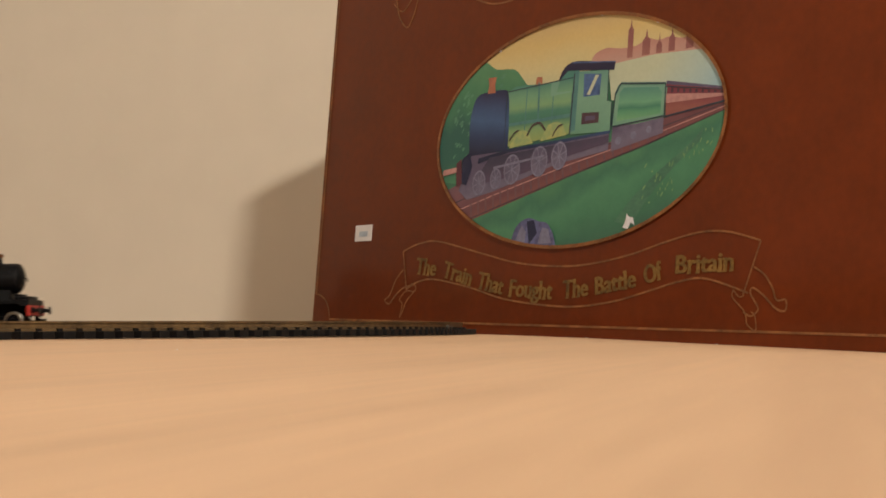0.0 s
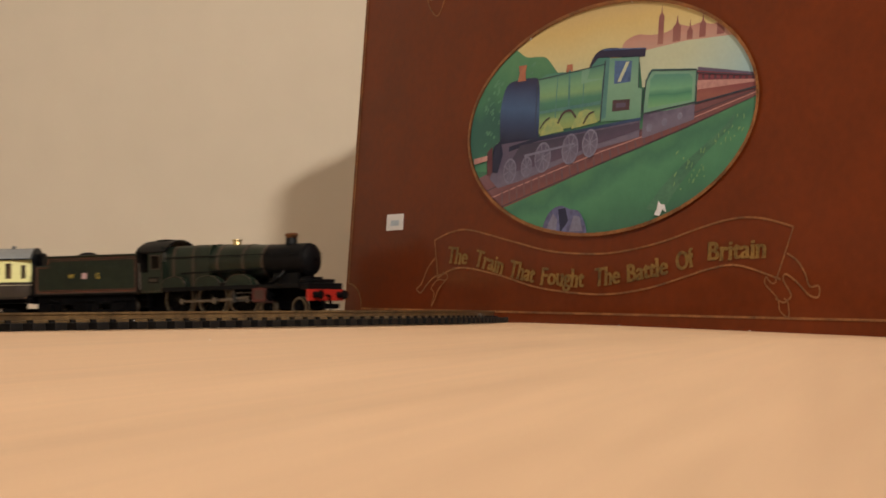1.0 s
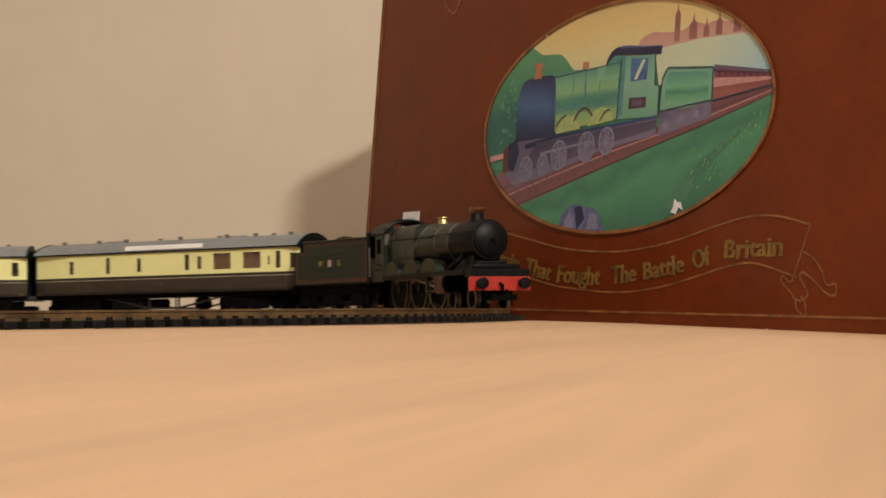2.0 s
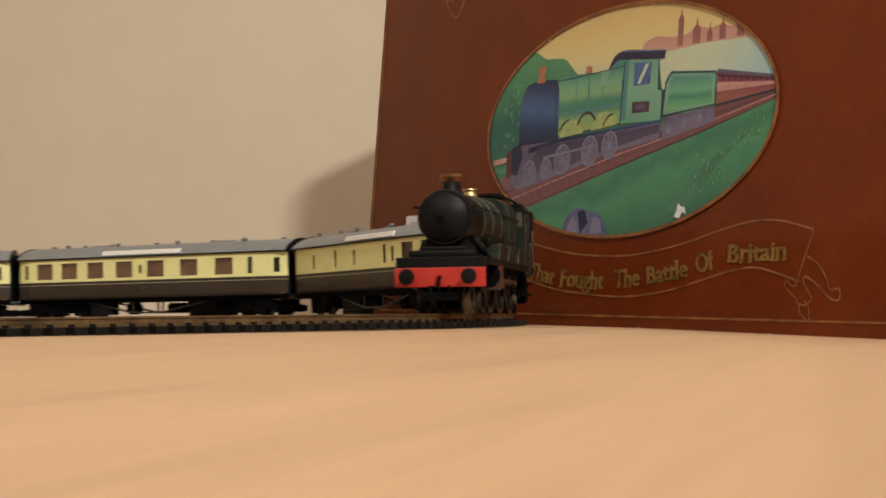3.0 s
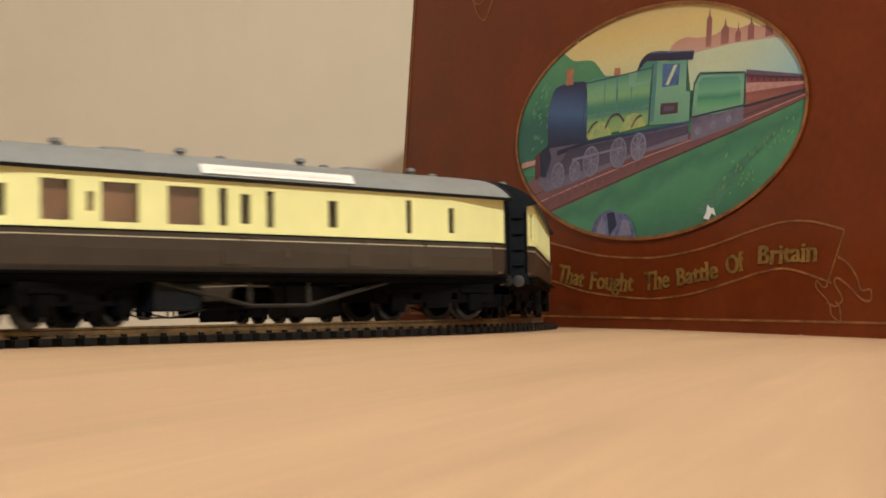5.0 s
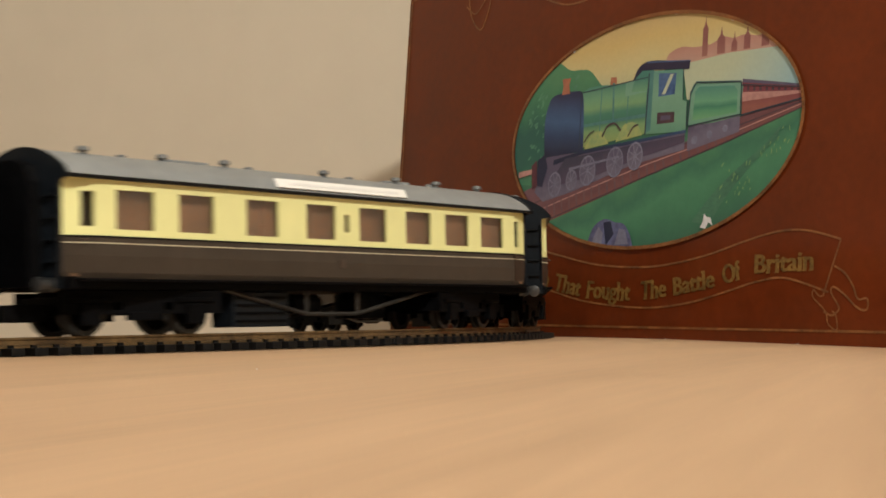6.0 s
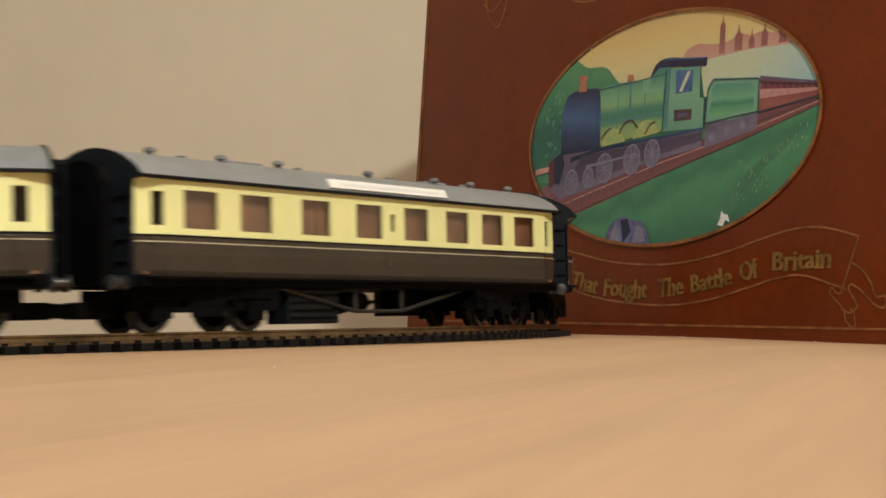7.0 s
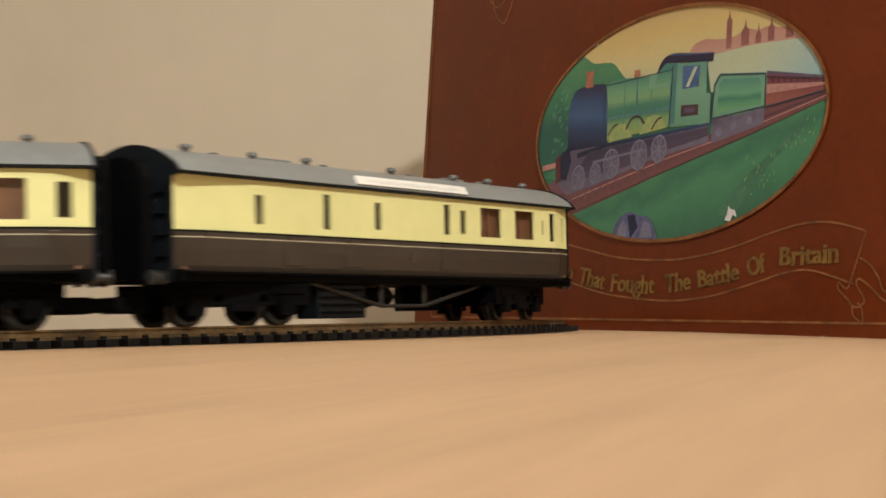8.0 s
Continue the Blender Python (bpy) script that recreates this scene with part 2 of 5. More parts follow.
def build_track():
    first = thing("track_section", "curved model railway track with nickel rails on black plastic sleepers", "track", "track sections round the circle")
    r0, half, steps = RADIUS * 1000, 22.5, 24
    for side in (-8.25, 8.25):
        bm = bmesh.new()
        profile = [(-1.3, 2.3), (1.3, 2.3), (1.3, 2.8), (0.4, 3.1), (0.4, 4.3), (0.75, 4.6), (0.75, 5.2), (-0.75, 5.2), (-0.75, 4.6), (-0.4, 4.3), (-0.4, 3.1), (-1.3, 2.8)]
        rings = []
        for i in range(steps + 1):
            a = radians(-half + 0.03 + (2 * half - 0.06) * i / steps)
            rings.append([bm.verts.new(((r0 + side + y) * math.cos(a), (r0 + side + y) * math.sin(a), z)) for y, z in profile])
        n = len(profile)
        for a, b in zip(rings, rings[1:]):
            for i in range(n):
                bm.faces.new((a[i], a[(i + 1) % n], b[(i + 1) % n], b[i]))
        bm.faces.new(rings[0])
        bm.faces.new(rings[-1][::-1])
        part("rail", bm, RAIL, first, "tarnished nickel rail")
    bm = bmesh.new()
    block(bm, -15, 15, -2.0, 2.0, 0.05, 2.3, 0.3)
    for side in (-8.25, 8.25):
        for s in (-1, 1):
            block(bm, side + s * 1.5 - 0.5, side + s * 1.5 + 0.5, -0.8, 0.8, 2.3, 3.1)
    seed = part("sleeper", bm, SLEEPER, first)
    count = 50
    for i in range(count):
        a = -half + (i + 0.5) * 2 * half / count
        ob = seed if i == 0 else new("sleeper", seed.data)
        ob.parent = first
        ob.matrix_basis = pose(RADIUS * math.cos(radians(a)), RADIUS * math.sin(radians(a)), 0, 0, 0, a)
    for side in (-8.25, 8.25):
        bm = bmesh.new()
        a = radians(half)
        block(bm, r0 + side - 1.5, r0 + side + 1.5, -5, 5, 2.32, 4.0, 0.2)
        joiner = part("rail_joiner", bm, ROD, first)
        joiner.matrix_basis = pose(0, 0, 0, 0, 0, half)
    bm = bmesh.new()
    a = radians(half)
    for x in (-4.2, 4.2):
        block(bm, r0 + x - 1.6, r0 + x + 1.6, -9, 9, 0.3, 2.0)
    web = part("web", bm, SLEEPER, first)
    web.matrix_basis = pose(0, 0, 0, 0, 0, half)
    first.matrix_basis = SLOPE @ Matrix.Translation(CENTRE) @ pose(0, 0, 0.0001, 0, 0, 9.0)
    for i in range(1, 8):
        copy_thing(first, SLOPE @ Matrix.Translation(CENTRE) @ pose(0, 0, 0.0001, 0, 0, 9.0 + 45 * i))


build_track()

# ---- the presentation box ----
BOX_W, BOX_H, BOX_D = 464.0, 240.0, 85.0
MID_V = 111.9


def oval(a, b, n=72):
    return [(a * math.cos(2 * math.pi * i / n), b * math.sin(2 * math.pi * i / n)) for i in range(n)]


def clipped(poly, frame_poly):
    """The part of a polygon inside a convex one that runs counter-clockwise."""
    out = list(poly)
    for (ax, ay), (bx, by) in zip(frame_poly, frame_poly[1:] + frame_poly[:1]):
        source, out = out, []
        for (px, py), (qx, qy) in zip(source, source[1:] + source[:1]):
            dp = (bx - ax) * (py - ay) - (by - ay) * (px - ax)
            dq = (bx - ax) * (qy - ay) - (by - ay) * (qx - ax)
            if dp >= 0:
                out.append((px, py))
            if dp * dq < 0:
                f = dp / (dp - dq)
                out.append((px + f * (qx - px), py + f * (qy - py)))
    return out


def glide(points, steps=8):
    """A smooth line through points."""
    out = []
    ps = [points[0]] + list(points) + [points[-1]]
    for a, b, c, d in zip(ps, ps[1:], ps[2:], ps[3:]):
        for i in range(steps):
            t = i / steps
            out.append(tuple(0.5 * (2 * b[j] + (c[j] - a[j]) * t + (2 * a[j] - 5 * b[j] + 4 * c[j] - d[j]) * t * t + (3 * b[j] - a[j] - 3 * c[j] + d[j]) * t ** 3) for j in (0, 1)))
    return out + [points[-1]]


def stroke(bm, line, width, level):
    """A thin raised line on the face of the box."""
    rows = []
    for i, p in enumerate(line):
        a, b = Vector(line[max(0, i - 1)]), Vector(line[min(len(line) - 1, i + 1)])
        side = (b - a).normalized().orthogonal() * width / 2 if (b - a).length else Vector((0, width / 2))
        rows.append([bm.verts.new((p[0] + s * side.x, -level, p[1] + s * side.y)) for s in (1, -1)])
    for a, b in zip(rows, rows[1:]):
        bm.faces.new((a[0], b[0], b[1], a[1]))


def patch(poly, level, thick=0.2):
    bm = bmesh.new()
    front = [bm.verts.new((x, -level, z)) for x, z in poly]
    f = bm.faces.new(front)
    got = bmesh.ops.extrude_face_region(bm, geom=[f])
    bmesh.ops.translate(bm, vec=(0, thick, 0), verts=[v for v in got["geom"] if isinstance(v, bmesh.types.BMVert)])
    return bm


def cooler(colour):
    """Painted colours share a cool, slightly faded cast."""
    return (colour[0] * 0.98, colour[1], min(1.0, colour[2] * 1.3 + 0.008))


def paint(name, a, b, scale=40.0, stretch=(1, 1, 1)):
    return material(name, cooler(a), 0.4, vary=0.1, scale=scale, bump=0.0, second=cooler(b), stretch=stretch)


def lid_skew(x):
    """How far the foot and border of the worn lid run down towards one end."""
    return -1.1 - 0.0153 * x


def build_box():
    # right of the face is nearer; the face leans back a little
    stand = pose(-0.00066, 1.0639, -0.00135, 0, 0, -53.81) @ pose(0.1992, 0, 0, -5.28, 0, 0) @ pose(BOX_W / 2000, 0, 0, 0, 0.13, 0) @ pose(-BOX_W / 2000, 0, MID_V / 1000)
    box = thing("presentation_box", "red-brown train set box with gold ribbon and oval painting", "box")
    bm = blocked(-BOX_W / 2, BOX_W / 2, 0, 30, -MID_V, BOX_H - MID_V, 2.2)
    tray = blocked(-BOX_W / 2 + 2, BOX_W / 2 - 2, 30.2, BOX_D, -MID_V, BOX_H - MID_V - 2, 1.0)
    # the worn lid is a little out of square, and its foot follows the table
    for mesh in (bm, tray):
        for v in mesh.verts:
            foot = v.co.z < -MID_V + 3
            v.co.z += lid_skew(v.co.x)
            v.co.x -= 0.006 * (v.co.z + MID_V)
            if foot:
                at = stand @ Vector((v.co.x / 1000, v.co.y / 1000, (-MID_V + lid_skew(v.co.x)) / 1000))
                v.co.z += 1000 * (table_at(at) - at.z) + 0.1
    lid = part("lid", bm, MAHOGANY, box, "red-brown leathercloth lid", smooth=True)
    part("tray", tray, RIM, box, "dark brown tray of the box")
    # gold border line with scooped corners
    for name, sx in (("border_line", 1),):
        bm = bmesh.new()
        e, c, lo, hi = BOX_W / 2 - 3.5, 16.0, -MID_V + 5.5, BOX_H - MID_V - 5.5
        ring = []
        for cx, cy, a0 in ((e, hi, 270), (-e, hi, 360), (-e, lo, 90), (e, lo, 180)):
            ring += [(cx + c * math.cos(radians(a0 - i * 11.25)), cy + c * math.sin(radians(a0 - i * 11.25))) for i in range(9)]
        ring.append(ring[0])
        ring = [(x - 0.006 * (z + MID_V), z + lid_skew(x)) for x, z in ring]
        stroke(bm, ring, 1.2, 0.35)
        part(name, bm, GOLD, lid, "thin gold border line with scooped corners")
    bm = bmesh.new()
    stroke(bm, [(-BOX_W / 2 + 1.6, -MID_V + 5.0), (-BOX_W / 2 + 0.2, BOX_H - MID_V - 2.5)], 0.9, 0.35)
    part("edge_line", bm, GOLD, lid)
    build_picture(box)
    build_ribbon(box)
    label = part("sticker", patch([(-191.5, -54.8), (-174.5, -54.8), (-174.5, -44.6), (-191.5, -44.6)], 0.45, 0.4), STICKER, box, "small white paper sticker")
    part("print", patch([(-187, -52), (-178.5, -52), (-178.5, -48.6), (-187, -48.6)], 0.6, 0.1), SMUDGE, label)
    # scrollwork above the painting
    for line, w in (
        ([(-168.8, 104), (-164, 88), (-154.7, 79), (-149, 86), (-146, 98), (-152, 106)], 1.1), ([(-170, 96), (-160, 90), (-150, 99)], 0.9),
        ([(-104, 96), (-92, 88.5), (-72, 82), (-50, 83.5), (-34, 93)], 1.1), ([(168.8, 104), (164, 88), (154.7, 79), (149, 86), (146, 98), (152, 106)], 1.1),
    ):
        bm = bmesh.new()
        stroke(bm, glide(line), w, 0.35)
        part("scroll", bm, GOLD, lid, "thin gold scrollwork")
    box.matrix_basis = stand
    return box


def wash(name, stops, along=(0, 0, 1), mottle=0.10, scale=90.0):
    """Airbrushed paint: colours at places (in millimetres) along a direction of the painting, softly mottled."""
    m = bpy.data.materials.new(name)
    m.use_nodes = True
    nt = m.node_tree
    bsdf = nt.nodes["Principled BSDF"]
    bsdf.inputs["Roughness"].default_value, bsdf.inputs["Specular IOR Level"].default_value = 0.42, 0.35
    coords, dot = nt.nodes.new("ShaderNodeTexCoord"), nt.nodes.new("ShaderNodeVectorMath")
    dot.operation = "DOT_PRODUCT"
    dot.inputs[1].default_value = Vector(along).normalized()
    nt.links.new(coords.outputs["Object"], dot.inputs[0])
    cloud = nt.nodes.new("ShaderNodeTexNoise")
    cloud.inputs["Scale"].default_value, cloud.inputs["Detail"].default_value = scale, 4
    nt.links.new(coords.outputs["Object"], cloud.inputs["Vector"])
    lo, hi = stops[0][0], stops[-1][0]
    place = nt.nodes.new("ShaderNodeMapRange")
    place.inputs["From Min"].default_value, place.inputs["From Max"].default_value = lo / 1000, hi / 1000
    nt.links.new(dot.outputs["Value"], place.inputs["Value"])
    wander = nt.nodes.new("ShaderNodeMath")
    wander.operation = "MULTIPLY_ADD"
    wander.inputs[1].default_value = mottle
    nt.links.new(cloud.outputs["Fac"], wander.inputs[0])
    back = nt.nodes.new("ShaderNodeMath")
    back.inputs[1].default_value = -mottle / 2
    nt.links.new(place.outputs[0], back.inputs[0])
    nt.links.new(back.outputs[0], wander.inputs[2])
    ramp = nt.nodes.new("ShaderNodeValToRGB")
    ends = ramp.color_ramp.elements
    ends[0].color, ends[1].color = (*cooler(stops[0][1]), 1), (*cooler(stops[-1][1]), 1)
    for at, colour in stops[1:-1]:
        ends.new((at - lo) / (hi - lo)).color = (*cooler(colour), 1)
    nt.links.new(wander.outputs[0], ramp.inputs["Fac"])
    grain = nt.nodes.new("ShaderNodeMix")
    grain.data_type, grain.blend_type = "RGBA", "MULTIPLY"
    grain.inputs[0].default_value = 0.12
    fine = nt.nodes.new("ShaderNodeTexNoise")
    fine.inputs["Scale"].default_value, fine.inputs["Detail"].default_value = 420, 3
    nt.links.new(coords.outputs["Object"], fine.inputs["Vector"])
    nt.links.new(ramp.outputs["Color"], grain.inputs[6])
    nt.links.new(fine.outputs["Fac"], grain.inputs[7])
    nt.links.new(grain.outputs[2], bsdf.inputs["Base Color"])
    return m


def build_picture(box):
    """The oval painting: a green engine with red coaches below a city skyline."""
    A, B = 112.9, 64.5
    edge = [(x - 0.8, z) for x, z in oval(A - 1.0, B - 1.0)]
    picture = part("painting", patch(edge, 0.5, 0.45), wash("painted_grass", [(-70, (0.04, 0.13, 0.065)), (-52, (0.06, 0.20, 0.085)), (-42, (0.075, 0.24, 0.10)), (-32, (0.05, 0.17, 0.08)), (-22, (0.075, 0.23, 0.09)), (0, (0.045, 0.15, 0.07))], (-0.24, 0, 1), 0.45, 40), box, "oval painting of a green steam engine in meadows")
    bm = bmesh.new()
    stroke(bm, [(x - 0.8, z) for x, z in oval(A - 0.2, B - 0.2) + [(A - 0.2, 0)]], 1.9, 1.5)
    part("gold_rim", bm, GOLD, picture, "thin gold rim round the painting")
    level = [0.5, ""]

    def piece(name, poly, mat, label=""):
        if name != level[1]:
            level[0], level[1] = level[0] + 0.009, name
        cut = clipped(poly, edge)
        if len(cut) > 2:
            part(name, patch(cut, level[0], 0.012), mat, picture, label)

    def dab(name, areas, count, long, wide, slope, mat, fall, inside):
        """Loose brush strokes over parts of the painting."""
        level[0] += 0.012
        bm = bmesh.new()
        for i in range(count):
            x0, z0, x1, z1 = areas[i % len(areas)]
            x, z = random.uniform(x0, x1), random.uniform(z0, z1)
            if (x / (A - 3)) ** 2 + (z / (B - 3)) ** 2 > 0.94 or not inside(x, z):
                continue
            a = radians(slope + random.gauss(0, 12))
            l, w = random.uniform(*long) / 2, random.uniform(*wide) / 2
            dx, dz = math.cos(a), math.sin(a)
            pts = [(-l, 0), (-l * 0.6, -w), (l * 0.5, -w * 0.8), (l, 0.1 * w), (l * 0.4, w), (-l * 0.7, w * 0.8)]
            bm.faces.new([bm.verts.new((x + p * dx - q * dz, -level[0] - 0.004 * (i % 16), z + p * dz + q * dx)) for p, q in pts])
        level[0] += 0.03
        tagged(part(name, bm, mat, picture), kind="stuff")

    def under(x, z):
        return z < -27.5 + 0.24 * x - 3 and z < -48 + (x + 82) * 0.24 + 2

    sky = wash("painted_yellow_sky", [(24, (0.50, 0.52, 0.26)), (38, (0.62, 0.53, 0.21)), (52, (0.64, 0.47, 0.15)), (66, (0.56, 0.40, 0.15))], (0, 0, 1), 0.25, 30)
    hill = wash("painted_dark_trees", [(-30, (0.075, 0.25, 0.10)), (-10, (0.03, 0.12, 0.07)), (8, (0.03, 0.115, 0.07)), (24, (0.06, 0.20, 0.085)), (48, (0.10, 0.26, 0.10))], (0, 0, 1), 0.4, 70)
    haze = wash("painted_pale_field", [(20, (0.50, 0.54, 0.30)), (45, (0.42, 0.52, 0.36)), (70, (0.26, 0.45, 0.42)), (112, (0.15, 0.33, 0.40))], (0.9, 0, -0.9), 0.12, 40)
    city = wash("painted_pink_city", [(30, (0.50, 0.33, 0.21)), (40, (0.50, 0.27, 0.17)), (50, (0.40, 0.18, 0.11))], (0, 0, 1), 0.3, 120)
    spire = wash("painted_brown_spire", [(34, (0.46, 0.25, 0.16)), (42, (0.36, 0.16, 0.10)), (52, (0.26, 0.10, 0.07))], (0.2, 0, 1), 0.4, 200)
    ballast = wash("painted_red_ballast", [(-34, (0.30, 0.13, 0.075)), (-27, (0.22, 0.085, 0.055)), (-20, (0.15, 0.06, 0.05)), (-12, (0.19, 0.085, 0.075)), (10, (0.17, 0.10, 0.10))], (-0.24, 0, 1), 0.2, 90)
    rail = paint("painted_dark_rail", (0.075, 0.035, 0.03), (0.045, 0.025, 0.03), 60)
    boiler = wash("painted_green_engine", [(-6, (0.30, 0.36, 0.09)), (4, (0.20, 0.34, 0.12)), (8, (0.06, 0.19, 0.10)), (13, (0.07, 0.22, 0.12)), (17, (0.20, 0.36, 0.14)), (22, (0.17, 0.35, 0.16)), (30, (0.07, 0.22, 0.14))], (0, 0, 1), 0.06, 60)
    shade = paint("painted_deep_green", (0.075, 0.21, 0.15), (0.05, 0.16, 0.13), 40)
    pale = wash("painted_pale_green", [(-4, (0.12, 0.28, 0.15)), (8, (0.16, 0.33, 0.18)), (20, (0.19, 0.36, 0.20)), (36, (0.12, 0.28, 0.18))], (0.15, 0, 1), 0.2, 60)
    tank = wash("painted_tender_green", [(1, (0.22, 0.42, 0.16)), (9, (0.10, 0.30, 0.13)), (11, (0.06, 0.22, 0.11)), (14, (0.15, 0.36, 0.17)), (21, (0.09, 0.26, 0.16))], (0.05, 0, 1), 0.12, 60)
    lime = paint("painted_lime_highlight", (0.40, 0.40, 0.10), (0.22, 0.32, 0.11), 40)
    steel = wash("painted_blue_black", [(-14, (0.018, 0.022, 0.04)), (-4, (0.03, 0.055, 0.10)), (5, (0.055, 0.11, 0.18)), (12, (0.045, 0.08, 0.14)), (20, (0.03, 0.034, 0.065)), (32, (0.028, 0.024, 0.04))], (0.1, 0, 1), 0.12, 50)
    sheen = paint("painted_steel_blue", (0.07, 0.14, 0.24), (0.03, 0.06, 0.12), 40)
    violet = wash("painted_violet_grey", [(-34, (0.15, 0.11, 0.125)), (-16, (0.16, 0.14, 0.16)), (-4, (0.10, 0.085, 0.11)), (20, (0.12, 0.09, 0.11))], (-0.2, 0, 1), 0.5, 160)
    spoke = paint("painted_lilac_spokes", (0.19, 0.19, 0.21), (0.13, 0.125, 0.15), 60)
    ink = paint("painted_dark_outline", (0.03, 0.05, 0.05), (0.02, 0.03, 0.04), 80)
    tie = paint("painted_sleepers", (0.145, 0.065, 0.05), (0.11, 0.055, 0.055), 80)
    crimson = wash("painted_crimson_coach", [(2, (0.10, 0.03, 0.03)), (7, (0.24, 0.085, 0.055)), (13, (0.28, 0.10, 0.06)), (20, (0.20, 0.05, 0.05))], (0.1, 0, 1), 0.15, 120)
    ochre = paint("painted_copper", (0.42, 0.16, 0.06), (0.30, 0.10, 0.05), 60)
    pink = paint("painted_pink_line", (0.50, 0.26, 0.18), (0.36, 0.18, 0.13), 60)
    chalk = paint("painted_chip", (0.72, 0.70, 0.58), (0.62, 0.60, 0.48), 60)

    piece("sky", [(-112, 12), (-112, 65), (112, 65), (112, 30), (14, 36), (0, 10), (-60, 5)], sky, "yellow evening sky")
    piece("wooded_hill", glide([(-112, -22), (-112, 20), (-96, 36), (-80, 48), (-66, 42), (-56, 41), (-48, 39), (-37, 29), (-28, 27), (-20, 20)]) + [(-20, -10), (-80, -25)], hill, "dark green wooded hill")
    dab("foliage_stroke", [(-110, -20, -84, 30), (-100, 10, -56, 42)], 60, (2, 5), (0.8, 2.0), 30, paint("painted_leaf", (0.085, 0.24, 0.11), (0.05, 0.16, 0.085), 60), 0, lambda x, z: z < 40 - 0.012 * (x + 66) ** 2)
    piece("field", [(26, 33), (60, 32.5), (112, 33), (112, 8), (30, 14)], haze, "pale misty field")
    piece("city", glide([(12, 36), (15, 41), (24, 43.5), (34, 42), (46, 42), (54, 45), (62, 43), (70, 44), (80, 42), (90, 46), (100, 40), (106, 32)], 3) + [(60, 32.6), (30, 32)], city, "pink city skyline")
    for x, w, h in ((41.5, 2.0, 56), (53.2, 2.8, 49), (62.6, 2.0, 45.5), (71.5, 2.2, 48), (84, 2.6, 47)):
        piece("tower", [(x - w, 36), (x - w, h - 5), (x - w * 0.3, h - 3), (x, h + 1.5), (x + w * 0.3, h - 3), (x + w, h - 5), (x + w, 36)], spire)
    piece("mist", [(20, 33.5), (60, 35.6), (101, 34.2), (104, 29.5), (30, 29)], haze)
    piece("grass_shade", glide([(38, -52), (50, -40), (66, -28), (88, -14), (97, -6)], 6) + glide([(95, -13), (80, -24), (62, -40), (50, -55)], 6), paint("painted_grass_shade", (0.062, 0.18, 0.08), (0.040, 0.13, 0.065), 40, (1, 1, 2)))
    piece("ballast", [(-112, -30), (-86, -22), (30, -9), (70, 1), (113, 8), (113, 2.4), (60, -12), (0, -26), (-81, -46.5), (-96, -44)], ballast, "red-brown ballast and track")
    for dv, w in ((0, 0.9), (8.5, 0.6), (14, 0.8)):
        piece("painted_rail", [(-112, -53.5 + dv), (-60, -40.6 + dv * 0.95), (0, -26 + dv * 0.8), (60, -12 + dv * 0.45), (113, 2.0 + dv * 0.2), (113, 2.5 + dv * 0.2), (60, -12 + w + dv * 0.45), (0, -26 + w + dv * 0.8), (-60, -40.6 + w + dv * 0.95), (-112, -53.5 + w + dv)], rail if dv != 8.5 else pink)
    for i in range(26):
        x = -80 + i * 6.3
        z = -45.2 + (x + 80) * 0.239
        h = 9.5 - (x + 80) * 0.042
        piece("tie", [(x, z + 1), (x + 1.6, z + 1.3), (x - 1.0 + 1.6, z + h), (x - 1.0, z + h)], tie)
    piece("painted_coach", [(69.6, 19), (113, 11.8), (113, 6), (70, 1.5)], crimson, "crimson coaches")
    piece("coach_roof", [(69.6, 20.6), (113, 12.6), (113, 11.6), (69.6, 18.6)], violet)
    piece("coach_band", [(70, 13.5), (113, 9.6), (113, 8.6), (70, 8.5)], pink)
    for i in range(9):
        x = 73 + i * 4.2
        piece("coach_window", [(x, 16.4 - i * 0.62), (x + 1.6, 16.1 - i * 0.62), (x + 1.6, 13.8 - i * 0.45), (x, 13.9 - i * 0.45)], rail)
    piece("tender_frame", [(32, -1), (69, 2), (69, -7), (32, -14)], violet)
    piece("tender", glide([(32, 0), (33, 17), (36.6, 22.5), (52, 21.4), (68.8, 19), (69.6, 10), (69.4, 1.5)], 3) + [(50, -0.5)], pale, "green tender")
    piece("tender_panel", [(35, 2.2), (36, 17.5), (39, 20), (64, 17.6), (66.5, 15), (66.5, 3.4)], tank)
    piece("tender_shadow", [(32, 17.4), (36.6, 23.2), (69, 19.8), (69, 19.0), (37, 22.2), (33.4, 16.6)], shade)
    for x, r in ((37, 4.6), (48, 4.2), (59, 3.9)):
        z = -8.5 + (x - 37) * 0.19
        piece("tender_wheel", [(x + r * c, z + r * s) for c, s in oval(1, 1, 18)], violet)
        piece("tender_hub", [(x + r * 0.5 * c, z + r * 0.5 * s) for c, s in oval(1, 1, 12)], spoke)
    piece("underframe", [(-92, -28), (-82, -6), (-50, -8), (30, -4), (30, -13), (-10, -18), (-60, -30), (-84, -34)], violet)
    piece("boiler", glide([(-54, -5), (-54.5, 27), (-20, 28.6), (2, 29.6), (4, 12), (5, -1)], 4), boiler, "green boiler")
    piece("boiler_shade", [(-53, 8.6), (-1, 9.8), (-1, 7.8), (-52, 7.0)], shade)
    for x in (-38, -16):
        piece("boiler_band", [(x, 28), (x + 0.7, 28), (x + 0.5, -3), (x - 0.2, -3)], shade)
    piece("splasher", glide([(-50, -6), (-44, 2.5), (-36, 3), (-30, -4.5)], 3), lime)
    piece("splasher", glide([(-24, -4), (-18, 5), (-8, 5), (-3, -2)], 3), lime)
